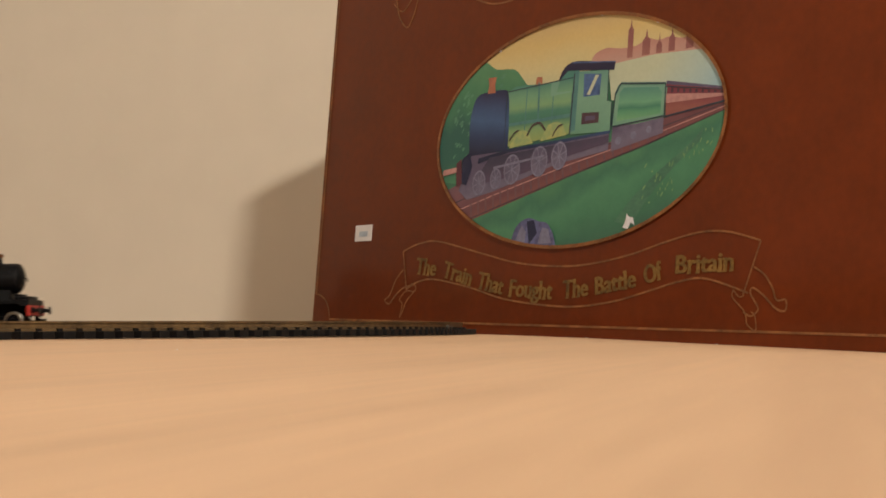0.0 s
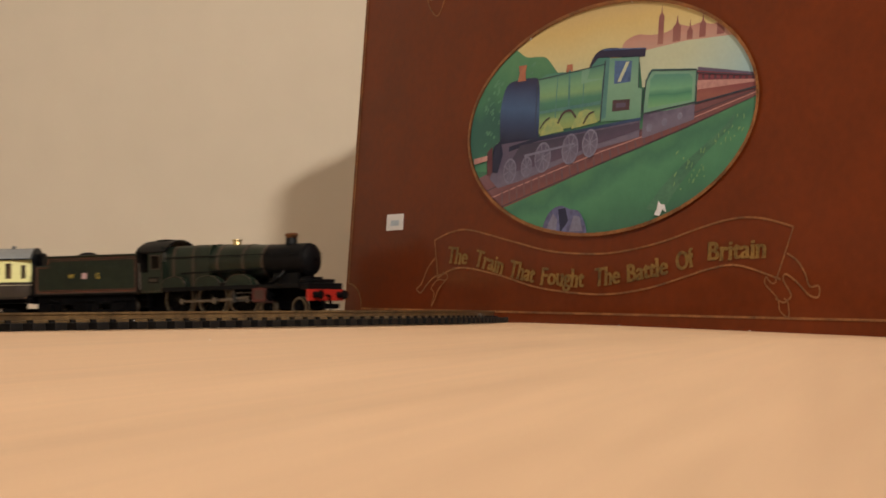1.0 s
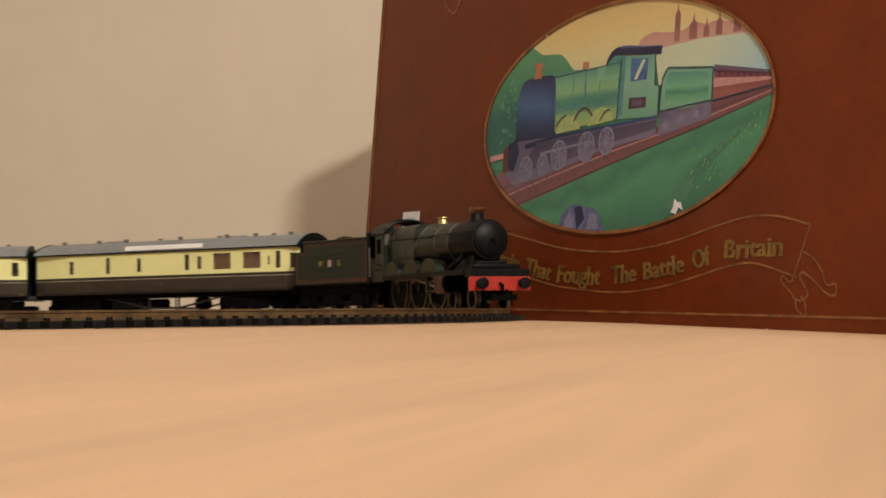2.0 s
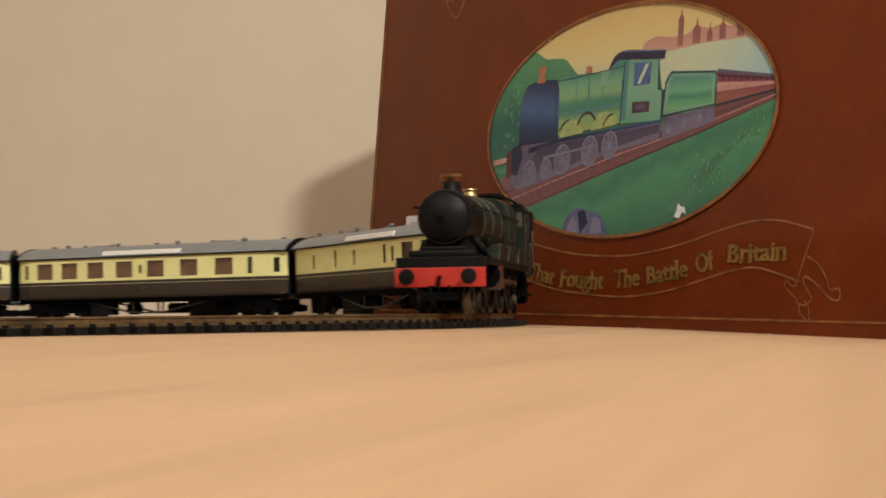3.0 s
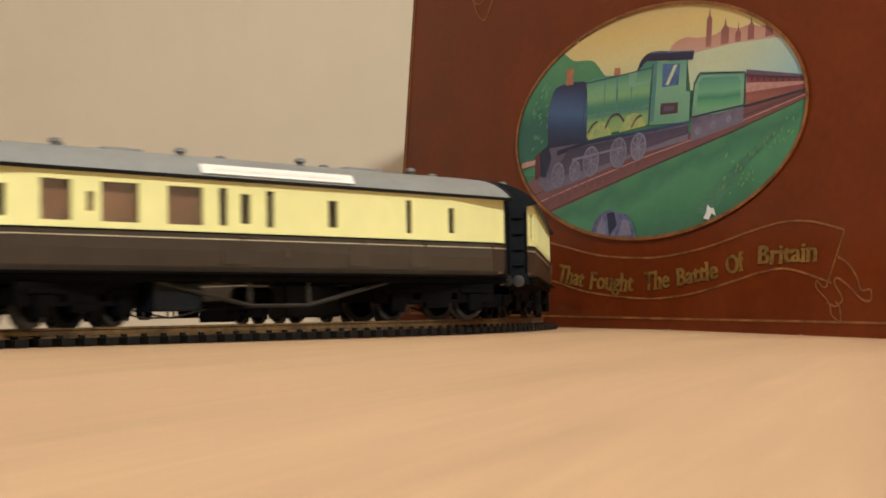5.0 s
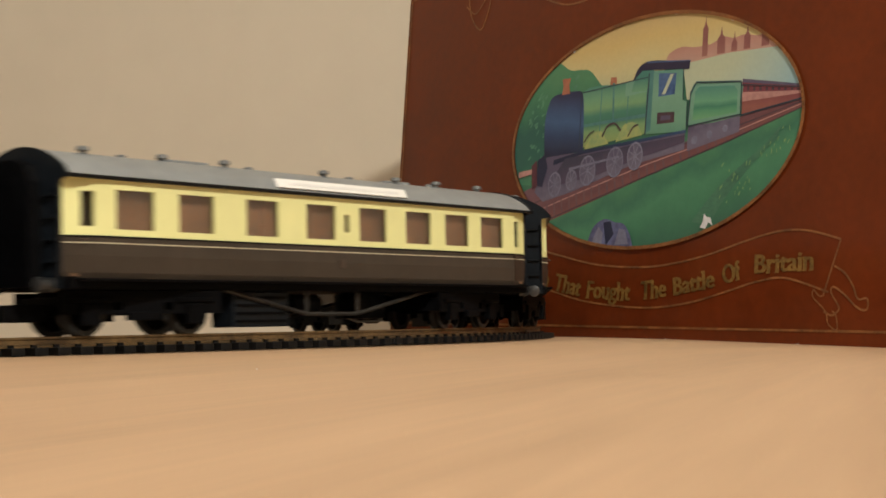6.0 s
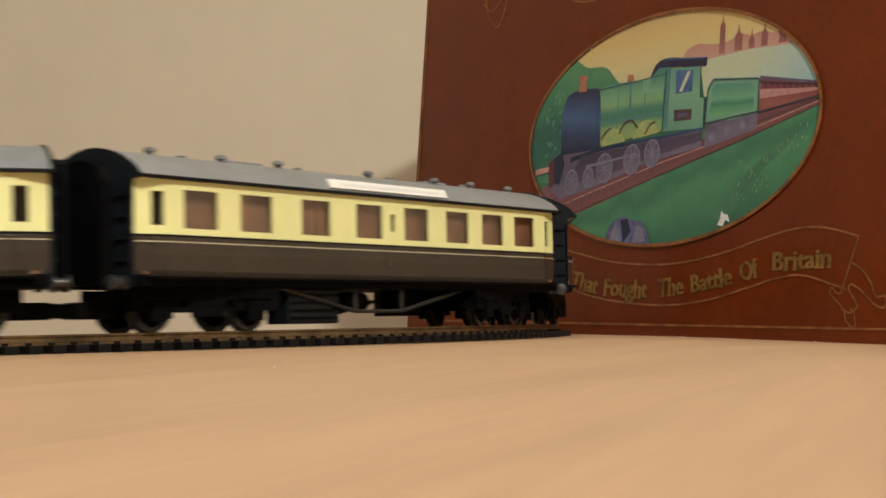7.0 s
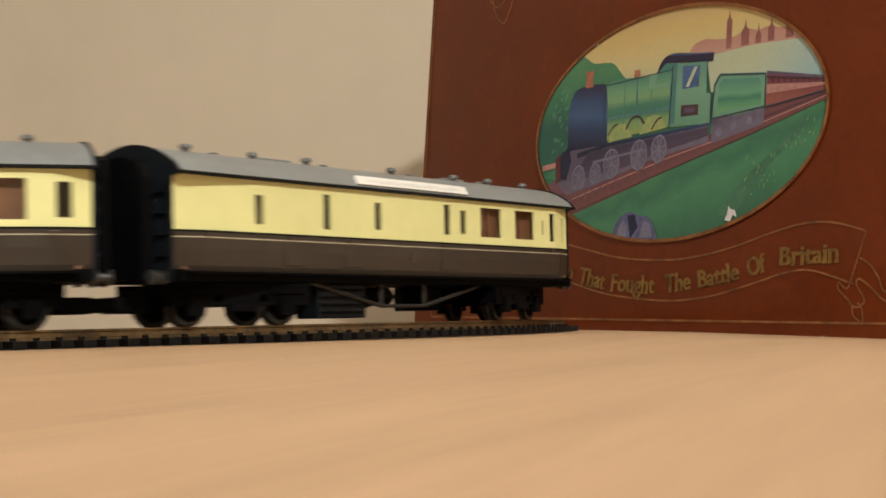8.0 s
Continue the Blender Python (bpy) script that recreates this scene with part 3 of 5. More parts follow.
    piece("smokebox", glide([(-84.5, -8), (-86, 12), (-82.5, 25), (-76, 28.6), (-60, 29), (-53.5, 26), (-51.5, 8), (-51, -7)], 4), steel, "blue-black smokebox")
    piece("chimney", [(-72, 28), (-71, 33), (-72.2, 37.4), (-64.8, 37.2), (-66, 33), (-65, 28)], ochre)
    piece("dome", [(-31, 29), (-30.4, 33.4), (-25.8, 33), (-25.4, 29.2)], ochre)
    piece("pipe", [(-28.6, 30), (-27.2, 30), (-26.2, 6.5), (-27.6, 6.5)], shade)
    bm = bmesh.new()
    stroke(bm, glide([(-35, 0), (-31, 5.5), (-25, 6.5), (-20, 2)]), 1.2, level[0] + 0.3)
    stroke(bm, glide([(-50, -2), (-46, 2.4), (-42, 4)]), 0.9, level[0] + 0.3)
    stroke(bm, glide([(-14, -2), (-10, 3), (-6, 4)]), 0.9, level[0] + 0.3)
    part("springs", bm, rail, picture)
    piece("firebox", [(-18, 28.8), (2, 30), (2, 22), (-18, 21)], pale)
    piece("cab", [(-0.5, -2), (1.0, 33), (27, 31), (27.5, 14), (30.5, 13), (30.6, -3)], pale, "green cab")
    piece("cab_front", glide([(-13, 23), (-10, 31), (-4, 36.4), (1, 37)], 3) + [(4, 33), (2, 22)], boiler)
    piece("cab_shade", [(-1, 20), (1, 33), (4, 33), (3.5, 0), (-0.5, -1)], shade)
    piece("cab_window", [(8, 31), (21.5, 29.5), (21, 18), (8.5, 18)], sheen)
    piece("window_light", [(11, 19), (17, 29.4), (19.5, 29.2), (13.5, 18.8)], haze)
    piece("cab_roof", glide([(-12.5, 28.5), (-8, 36.2), (0.7, 38.8), (16, 37), (31.6, 35)], 3) + [(31, 30.6), (3, 33.4), (-5, 34)], steel)
    piece("cab_roof_line", [(-2, 38.8), (31.6, 35.4), (31.6, 34.8), (-2, 37.9)], sheen)
    piece("number_plate", [(8.2, 9.2), (21.5, 8.4), (21.5, 2.6), (8.2, 2.8)], rail)
    piece("plate_bar", [(11, 7.2), (18.6, 6.8), (18.6, 4.4), (11, 4.6)], violet)
    piece("running_plate", [(-76, -10), (-50, -6.4), (30.6, -2.4), (30.6, -4), (-50, -8.4), (-76, -13)], steel)
    piece("under_shadow", [(-80, -26), (-66, -10), (30, -5), (30, -9), (0, -14), (-40, -22)], wash("painted_under_shadow", [(-26, (0.15, 0.085, 0.085)), (-14, (0.09, 0.065, 0.085)), (-4, (0.05, 0.045, 0.06))], (-0.15, 0, 1), 0.4, 200))
    for a, b, w in (((-54.3, 27.2), (0, 29.9), 0.5), ((0.6, 32), (-0.6, -2), 0.9), ((30.6, 13), (30.8, -3), 0.6), ((31.8, 0), (33, 17), 0.7), ((33, 17), (36.6, 22.4), 0.7), ((36.6, 22.4), (69, 19.2), 0.6), ((69.4, 19), (69.4, 1.4), 0.7), ((32, -0.6), (69.2, 2.0), 0.7), ((-54.3, -5), (-54.5, 27), 0.6), ((26.8, 31), (27.4, 14), 0.5), ((69.6, 1.4), (113, 6.2), 0.9), ((69.6, 17.4), (113, 11.2), 0.5)):
        side = (Vector(b) - Vector(a)).normalized().orthogonal() * w / 2
        piece("outline", [(a[0] + side.x, a[1] + side.y), (b[0] + side.x, b[1] + side.y), (b[0] - side.x, b[1] - side.y), (a[0] - side.x, a[1] - side.y)], ink)
    for x, z, r in ((-74, -24.5, 7.4), (-59.5, -23, 6.2), (-46, -18.5, 8.8), (-23.5, -15.4, 8.8), (-7.5, -13.4, 8.0)):
        piece("wheel", [(x + r * 0.78 * c, z + r * s) for c, s in oval(1, 1, 24)], spoke)
        piece("wheel_inside", [(x + (r - 1.1) * 0.78 * c, z + (r - 1.1) * s) for c, s in oval(1, 1, 24)], violet)
        for i in range(4):
            a = math.pi * i / 4 + 0.3
            c, s = math.cos(a), math.sin(a)
            piece("spoke", [(x + r * 0.74 * c + 0.3 * s, z + r * 0.94 * s - 0.3 * c), (x + r * 0.74 * c - 0.3 * s, z + r * 0.94 * s + 0.3 * c), (x - r * 0.74 * c - 0.3 * s, z - r * 0.94 * s + 0.3 * c), (x - r * 0.74 * c + 0.3 * s, z - r * 0.94 * s - 0.3 * c)], spoke)
    piece("rod", [(-62, -15.8), (-20, -12.0), (-20, -13.2), (-62, -17.2)], spoke)
    piece("front_frame", [(-90, -9), (-84, -6), (-81, -14), (-85, -25), (-90, -24)], steel)
    piece("front_beam", [(-95.5, -12), (-91, -9), (-89.5, -24), (-94, -26)], crimson)
    piece("buffer", [(-107, -15), (-95, -14), (-95, -17), (-107, -18.5)], pink)
    dab("tuft", [(58, -44, 80, -22), (84, -22, 108, -4)], 46, (1.2, 3.4), (0.4, 1.0), 75, paint("painted_yellow_tuft", (0.20, 0.34, 0.10), (0.12, 0.25, 0.08), 60), -12, under)
    piece("rock", glide([(-43, -62), (-39.5, -53), (-34, -48.5), (-27.5, -47.2), (-20, -49.5), (-13.4, -50.7), (-8, -57), (-5.4, -64)], 3), paint("painted_blue_rock", (0.12, 0.13, 0.21), (0.05, 0.05, 0.09), 60), "blue-grey rock")
    piece("rock_light", [(-39, -60), (-34, -51), (-30, -55), (-31, -63)], spoke)
    piece("rock_light", [(-20, -62), (-17, -53), (-12, -54), (-9, -62)], spoke)
    piece("rock_dark", [(-30, -49), (-24, -48.5), (-21, -56), (-27, -62)], steel)
    piece("paint_chip", [(44.8, -55.5), (46.6, -52.5), (47.4, -48.2), (49.4, -50.2), (52, -50.4), (53.6, -54.6), (50.6, -53), (48.8, -56.4)], chalk, "chipped patch of bare card")
    for x, z in ((-64, 52.5), (18, 62.7), (60, 52.9), (108, -13)):
        piece("chip", [(x, z), (x + 2.2, z + 0.5), (x + 1.6, z - 1.0)], chalk)


def build_ribbon(box):
    """A gold outlined scroll with the title along it."""
    scroll = part("scroll_outline", ribbon_lines(), GOLD, box, "gold outlined ribbon with curled ends")
    words = (("The", -127.2, -76.2, -108.6, -78.2), ("Train", -101.3, -78.6, -76.0, -84.4), ("That", -69.7, -85.6, -47.8, -90.0), ("Fought", -41.2, -90.8, -6.7, -92.9), ("The", 2.6, -92.2, 21.3, -91.2), ("Battle", 27.6, -90.8, 56.3, -86.9), ("Of", 63.2, -85.6, 74.5, -82.8), ("Britain", 83.9, -80.6, 121.0, -79.6))
    for word, x0, z0, x1, z1 in words:
        spare, width = lettering(word, 9.4)
        spare.free()
        k = math.hypot(x1 - x0, z1 - z0) / width
        a = math.atan2(z1 - z0, x1 - x0)
        for i in range(len(word)):
            spare, upto = lettering(word[: i + 1], 9.4)
            spare.free()
            bm, own = lettering(word[i], 9.4)
            # slab serifs at the ends of upright stems
            feet = []
            for e in bm.edges:
                p, q = (v.co for v in e.verts)
                if abs(p.y - q.y) < 0.02 and 0.5 < abs(p.x - q.x) < 2.0 and (p.y < 0.1 or p.y > 4.5) and len(e.link_faces) == 1:
                    feet.append((((p.x + q.x) / 2 + upto - own) * k, p.y))
            for v in bm.verts:
                x, z = (v.co.x + upto - own) * k, v.co.y
                v.co = Vector((x0 + x * math.cos(a) - z * math.sin(a), -0.4, z0 + x * math.sin(a) + z * math.cos(a)))
            # heavier strokes: the same outline again, a hair aside and above
            base = list(bm.verts) + list(bm.edges) + list(bm.faces)
            for x, z in feet:
                bar = [(x - 1.5, z - 0.55), (x + 1.5, z - 0.55), (x + 1.2, z + 0.55), (x - 1.2, z + 0.55)]
                bm.faces.new([bm.verts.new((x0 + px * math.cos(a) - pz * math.sin(a), -0.62, z0 + px * math.sin(a) + pz * math.cos(a))) for px, pz in bar])
            for dx, dz, up in ((-0.45, 0.0, 0.04), (0.4, 0.0, 0.08), (0.75, 0.15, 0.12), (-0.1, 0.35, 0.16)):
                twin = bmesh.ops.duplicate(bm, geom=base)
                for v in twin["geom"]:
                    if isinstance(v, bmesh.types.BMVert):
                        v.co += Vector((dx, -up, dz))
            part("letter", bm, LETTER, scroll)


def ribbon_lines():
    bm = bmesh.new()
    w, lv = 1.05, 0.35
    stroke(bm, glide([(-140.9, -62.6), (-126, -58.4), (-107.7, -57.6), (-68.9, -65.6), (-34.4, -72.4), (2.4, -74.9), (28.2, -73.4), (52.8, -69.5), (76.2, -63.9), (98.7, -59.9), (117.2, -60.4), (137.7, -65.4)]), w, lv)
    stroke(bm, glide([(-134.7, -85.6), (-124, -81.4), (-108.3, -80.3), (-76.8, -85.4), (-41.7, -93), (4.5, -97), (38.5, -94.7), (66.4, -89.0), (85.5, -84.7), (104.2, -83.4), (131.4, -90.8)]), w, lv)
    stroke(bm, [(-140.9, -62.6), (-134.7, -87.5)], w, lv)
    stroke(bm, [(137.7, -65.4), (128.4, -91.8)], w, lv)
    stroke(bm, glide([(-139.5, -73.8), (-146, -80), (-151, -89.2), (-155.5, -92.4), (-151, -94.6), (-146, -90), (-139, -85.4), (-131, -83.6)]), w, lv)
    stroke(bm, glide([(-134, -86.6), (-127, -87.2), (-126.4, -84), (-131, -82.4)]), 0.8, lv)
    stroke(bm, glide([(-127, -87), (-134, -93), (-137, -99), (-139.7, -103), (-138, -95), (-141, -92), (-136, -87)]), 0.8, lv)
    stroke(bm, glide([(134.4, -78.2), (141, -82), (146, -88), (149.2, -94.3), (154.6, -94.3), (154.6, -99.4), (149, -98.4), (141, -92), (134.5, -88.4), (133, -91), (137.5, -97), (138, -99.5), (134, -102), (129, -100)]), w, lv)
    stroke(bm, glide([(122.1, -89.2), (126, -92.6), (129, -92)]), 0.8, lv)
    stroke(bm, glide([(122.1, -89.2), (122, -93), (130, -100), (132, -106), (137.4, -109), (136.5, -102), (134, -100)]), 0.8, lv)
    return bm


build_box()

# ---- the train; each vehicle in millimetres, forwards along x, rail top at z = 0 ----
def circle_half(pivot):
    """How far a bogie turns under its vehicle on the circle, in degrees."""
    return math.degrees(math.asin(pivot / (RADIUS * 1000)))


def wheelset(name, parent, r, gauge=7.2, spokes=0, dark=BLACK, axle_out=0.0, label="", face=None, tyre=STEEL):
    """A pair of flanged wheels on an axle, turning about y."""
    bm = bmesh.new()
    for s in (-1, 1):
        y0 = s * gauge
        prof = [(y0 * 1.0, r - 1.4), (y0, r + 0.7), (y0 + s * 0.5, r + 0.7), (y0 + s * 0.8, r), (y0 + s * 2.6, r - 0.05), (y0 + s * 2.6, r - 1.4)]
        rings = []
        seg = 40 if spokes else 24
        for d, q in prof + prof[:1]:
            rings.append([bm.verts.new((q * math.cos(2 * math.pi * i / seg), d, q * math.sin(2 * math.pi * i / seg))) for i in range(seg)])
        for a, b in zip(rings, rings[1:]):
            for i in range(seg):
                bm.faces.new((a[i], a[(i + 1) % seg], b[(i + 1) % seg], b[i])).material_index = 1
        if spokes:
            turned(bm, [(y0 + s * 0.4, 2.6), (y0 + s * 2.8, 2.2)], (0, 0, 0), "y", 16, 0)
            # balance weight and crank boss
            w = [bm.verts.new(((r - 1.3) * math.cos(a), y0 + s * 1.9, (r - 1.3) * math.sin(a))) for a in (2.5, 2.8, 3.14, 3.48, 3.78)]
            bm.faces.new(w).material_index = 0
            turned(bm, [(y0 + s * 1.0, 1.7), (y0 + s * 2.9, 1.5)], (r * 0.37, 0, 0), "y", 12, 0)
        else:
            turned(bm, [(y0 + s * 0.7, r - 1.2), (y0 + s * 1.6, r - 1.3), (y0 + s * 1.9, 2.2), (y0 + s * 2.8, 1.6)], (0, 0, 0), "y", 20, 0)
    tube(bm, (0, -gauge - axle_out, 0), (0, gauge + axle_out, 0), 1.0, 8, 0)
    ob = part(name, bm, [face or dark, tyre], parent, label, smooth=True)
    if spokes:
        bm = bmesh.new()
        tube(bm, (1.2, 0, 0), (r - 1.2, 0, 0), 0.42, 5)
        seed = part("spoke", bm, dark, ob)
        for k in range(2 * spokes):
            spoke = seed if k == 0 else new("spoke", seed.data)
            spoke.parent = ob
            spoke.matrix_basis = pose(0, (1 if k < spokes else -1) * (gauge + 1.3) / 1000, 0, 0, 360 * k / spokes, 0)
    return ob


WHEELS = []
RODS = []


def set_wheel(ob, x, z, r, phase=0.0):
    WHEELS.append((ob, x / 1000, z / 1000, r / 1000, phase))


def buffers(parent, mat, x, s, z=14.5, y=11.5, label="", k=1.0):
    for side in (-y, y):
        bm = bmesh.new()
        turned(bm, [(0, 2.1), (s * 2.2, 1.9), (s * 2.3, 1.2), (s * 5.0, 1.2), (s * 5.1, 3.0 * k), (s * 5.8, 2.8 * k), (s * 6.0, 1.6 * k)], (x, side, z), "x", 16)
        part("buffer", bm, mat, parent, label, smooth=True)


def build_locomotive():
    loco = thing("steam_locomotive", "dark green model steam locomotive with copper-capped chimney and red buffer beam", "locomotive")
    ZB = 36.2
    bm = bmesh.new()
    turned(bm, [(52, 10.5), (36, 11.5), (14, 12.1), (6, 12.2)], (0, 0, ZB), "x", 40)
    part("boiler", bm, GREEN, loco, "dark green tapered boiler", smooth=True)
    for x, r in ((50.6, 10.9), (34.5, 11.75), (12.5, 12.35)):
        bm = bmesh.new()
        turned(bm, [(-1.25, r - 0.3), (-1.15, r), (1.15, r), (1.25, r - 0.3)], (x, 0, ZB), "x", 40)
        part("boiler_band", bm, BAND, loco, "brown-orange boiler band", smooth=True)
    # square-shouldered firebox
    prof = [(11.8, 21), (12.2, 30), (12.3, 41), (10.9, 46.2), (8.0, 48.4), (0, 48.9), (-8.0, 48.4), (-10.9, 46.2), (-12.3, 41), (-12.2, 30), (-11.8, 21)]
    bm = bmesh.new()
    prism(bm, prof, -35, 6)
    part("firebox", bm, GREEN, loco, "dark green square-shouldered firebox", smooth=True)
    for x in (-9, -27):
        bm = bmesh.new()
        prism(bm, [(y * 1.015, ZB + (z - ZB) * 1.02) for y, z in prof], x - 1.15, x + 1.15)
        part("firebox_band", bm, BAND, loco, "brown-orange firebox band", smooth=True)
    bm = bmesh.new()
    turned(bm, [(52, 10.6), (82, 10.6), (83.2, 10.2), (83.3, 9.0)], (0, 0, ZB), "x", 40)
    smokebox = part("smokebox", bm, BLACK, loco, "satin black smokebox", smooth=True)
    bm = bmesh.new()
    turned(bm, [(83.2, 9.3), (84.2, 9.0), (85.6, 6.5), (86.3, 3.0), (86.5, 0.6)], (0, 0, ZB), "x", 36)
    door = part("smokebox_door", bm, BLACK, smokebox, smooth=True)
    bm = bmesh.new()
    tube(bm, (86, 0, ZB), (88.6, 0, ZB), 0.5)
    tube(bm, (88.4, 0, ZB), (88.4, 1.6, ZB - 2.6), 0.35)
    tube(bm, (88.0, 0, ZB), (88.0, -2.2, ZB - 0.4), 0.35)
    part("door_handle", bm, DULL, smokebox, "black door handle", smooth=True)
    part("plate", blocked(83.9, 84.6, -2.4, 2.4, ZB + 2.6, ZB + 3.7), WHITE, smokebox, "tiny white plate")
    # saddle
    bm = bmesh.new()
    prism(bm, [(9, 19), (7.4, 28), (-7.4, 28), (-9, 19)], 58, 79)
    part("smokebox_saddle", bm, BLACK, loco)
    for s in (-1, 1):
        bm = bmesh.new()
        for a, b in (((68, s * 8.2, 29), (66, s * 11.5, 25)), ((66, s * 11.5, 25), (60, s * 12.5, 22))):
            tube(bm, a, b, 1.5, 10)
        part("steam_pipe", bm, BLACK, loco, smooth=True)
    bm = bmesh.new()
    turned(bm, [(44.5, 5.4), (46.6, 4.1), (47.8, 3.6), (50.8, 3.4)], (67, 0, 0), "z", 28)
    chimney = part("chimney", bm, BLACK, loco, "black chimney", smooth=True)
    bm = bmesh.new()
    turned(bm, [(50.6, 3.5), (51.2, 3.7), (52.0, 4.3), (52.5, 4.5), (53.2, 4.2), (53.6, 3.6), (53.2, 2.9), (51.4, 2.8)], (67, 0, 0), "z", 28)
    part("chimney_cap", bm, COPPER, chimney, "polished copper chimney cap", smooth=True)
    bm = bmesh.new()
    turned(bm, [(45.0, 5.2), (46.6, 4.6), (47.2, 3.4)], (19.4, 0, 0), "z", 24)
    valve = part("safety_valve_base", bm, GREEN, loco, smooth=True)
    bm = bmesh.new()
    turned(bm, [(46.6, 3.4), (47.6, 2.9), (50.2, 2.5), (50.9, 3.3), (51.4, 3.2), (51.3, 1.8)], (19.4, 0, 0), "z", 24)
    part("safety_valve", bm, BRASS, valve, "polished brass safety valve cover", smooth=True)
    # running plate with drop end
    bm = bmesh.new()
    block(bm, -34, 88, -16.5, 16.5, 19.6, 20.9, 0.2)
    block(bm, -60, -34, -14.6, 14.6, 19.6, 20.9, 0.2)
    block(bm, 88, 95.0, -16.5, 16.5, 16.95, 20.9, 0.3)
    for s in (-1, 1):
        block(bm, -34, 88, s * 16.4 - 0.5, s * 16.4 + 0.5, 18.2, 20.3)
    part("running_plate", bm, BLACK, loco)
    bm = bmesh.new()
    block(bm, 84, 92.6, -12.5, 12.5, 20.9, 23.6, 0.9)
    block(bm, 82, 86, -8.5, 8.5, 23.5, 25.2, 0.7)
    part("inside_cylinder_cover", bm, BLACK, loco, "black inside cylinder cover", smooth=True)
    # frames
    for s in (-1, 1):
        bm = bmesh.new()
        block(bm, -56, 47, s * 5.4 - 0.6, s * 5.4 + 0.6, 2.4, 19.6)
        block(bm, 47, 92, s * 5.4 - 0.6, s * 5.4 + 0.6, 9.5, 19.6)
        part("main_frame", bm, DULL, loco)
    part("gearbox", blocked(-50, 46, -4.7, 4.7, 2.6, 21, 0.5), DULL, loco)
    beam = part("buffer_beam", blocked(93.6, 95.8, -16.8, 16.8, 9.8, 17.0, 0.3), RED, loco, "bright red buffer beam")
    buffers(beam, BLACK, 95.8, 1, 13.6, label="black sprung buffer")
    bm = bmesh.new()
    tube(bm, (95.6, 0, 13.4), (99, 0, 12.4), 0.8)
    tube(bm, (99, 0, 12.8), (98.5, 0, 8.6), 0.7)
    part("coupling_hook", bm, DULL, beam, smooth=True)
    bm = bmesh.new()
    block(bm, 90, 100, -6, 6, 5.4, 6.6, 0.3)
    block(bm, 98, 100.5, -7, 7, 4.8, 7.8, 0.3)
    part("coupling", bm, DULL, loco)
    for s in (-1, 1):
        bm = bmesh.new()
        tube(bm, (93.8, s * 6.6, 10.2), (92.8, s * 7.4, 2.0), 0.55)
        tube(bm, (95.6, s * 3.4, 10.4), (96.1, s * 3.6, 6.5), 0.6)
        part("guard_iron", bm, DULL, loco, smooth=True)
    # cylinders
    for s in (-1, 1):
        bm = bmesh.new()
        prism(bm, [(s * 9.5, 9.4), (s * 15.6, 9.2), (s * 16.9, 10.4), (s * 16.9, 18.4), (s * 15.9, 19.5), (s * 9.5, 19.5)], 48.0, 60.0)
        cylinder = part("cylinder", bm, PLUM, loco, "dull red-brown outside cylinder with red lining")
        bm = bmesh.new()
        for x in (49.2, 58.8):
            block(bm, x - 0.8, x + 0.8, s * 17.05 - 0.18, s * 17.05 + 0.18, 10.4, 18.4)
        for z in (10.8, 18.0):
            block(bm, 49.2, 58.8, s * 17.05 - 0.18, s * 17.05 + 0.18, z - 0.7, z + 0.7)
        part("cylinder_lining", bm, DEEP_RED, cylinder, "deep red lining")
        bm = bmesh.new()
        turned(bm, [(59.8, 4.6), (60.8, 4.2), (61.4, 1.4), (63.4, 1.2)], (0, s * 13, 14.6), "x", 20)
        part("cylinder_cover", bm, DULL, cylinder, smooth=True)
        bm = bmesh.new()
        block(bm, 30, 48, s * 13.2 - 0.7, s * 13.2 + 0.7, 15.6, 16.5)
        block(bm, 30, 48, s * 13.2 - 0.7, s * 13.2 + 0.7, 10.4, 11.3)
        block(bm, 28.6, 30.4, s * 12.5 - 2.0, s * 12.5 + 2.0, 9.8, 19.6)
        part("slide_bars", bm, GUNMETAL, loco, "dark steel slide bars")
    # splashers over the driving wheels
    for x in (34.5, 6.5, -24.5):
        for s in (-1, 1):
            bm = bmesh.new()
            rings = []
            for y in (s * 10.6, s * 15.2):
                rings.append([bm.verts.new((x + 11.4 * math.cos(math.pi * i / 14) * (1.0 if i not in (0, 14) else 0.985), y, 20.8 + 7.4 * math.sin(math.pi * i / 14) ** 0.8)) for i in range(15)])
            for i in range(14):
                bm.faces.new((rings[0][i], rings[0][i + 1], rings[1][i + 1], rings[1][i]))
            bm.faces.new(rings[1])
            bm.faces.new(rings[0][::-1])
            splasher = part("splasher", bm, GREEN, loco, "dark green wheel splasher", smooth=True)
            bm = bmesh.new()
            line = [(x + 11.2 * math.cos(math.pi * i / 14), 21.0 + 7.0 * math.sin(math.pi * i / 14) ** 0.8) for i in range(15)]
            for (ax, az), (bx, bz) in zip(line, line[1:]):
                tube(bm, (ax, s * 15.2, az), (bx, s * 15.2, bz), 0.28, 5)
            part("splasher_beading", bm, BAND, splasher)
    # cab
    for s in (-1, 1):
        bm = bmesh.new()
        side_panel(bm, -55, -34.6, 17.6, 45.6, [(-45.0, -37.2, 33.6, 42.6), (-55, -48.0, 31.5, 45.6)], s * 15.6, s * 14.8)
        cab = part("cab_side", bm, GREEN, loco, "dark green cab side with window")
        bm = bmesh.new()
        for a in ((-45.4, -36.8, 33.2, 33.9), (-45.4, -36.8, 42.3, 43.0), (-45.5, -44.8, 33.2, 43.0), (-37.5, -36.8, 33.2, 43.0)):
            block(bm, a[0], a[1], s * 15.85 - 0.25, s * 15.85 + 0.25, a[2], a[3])
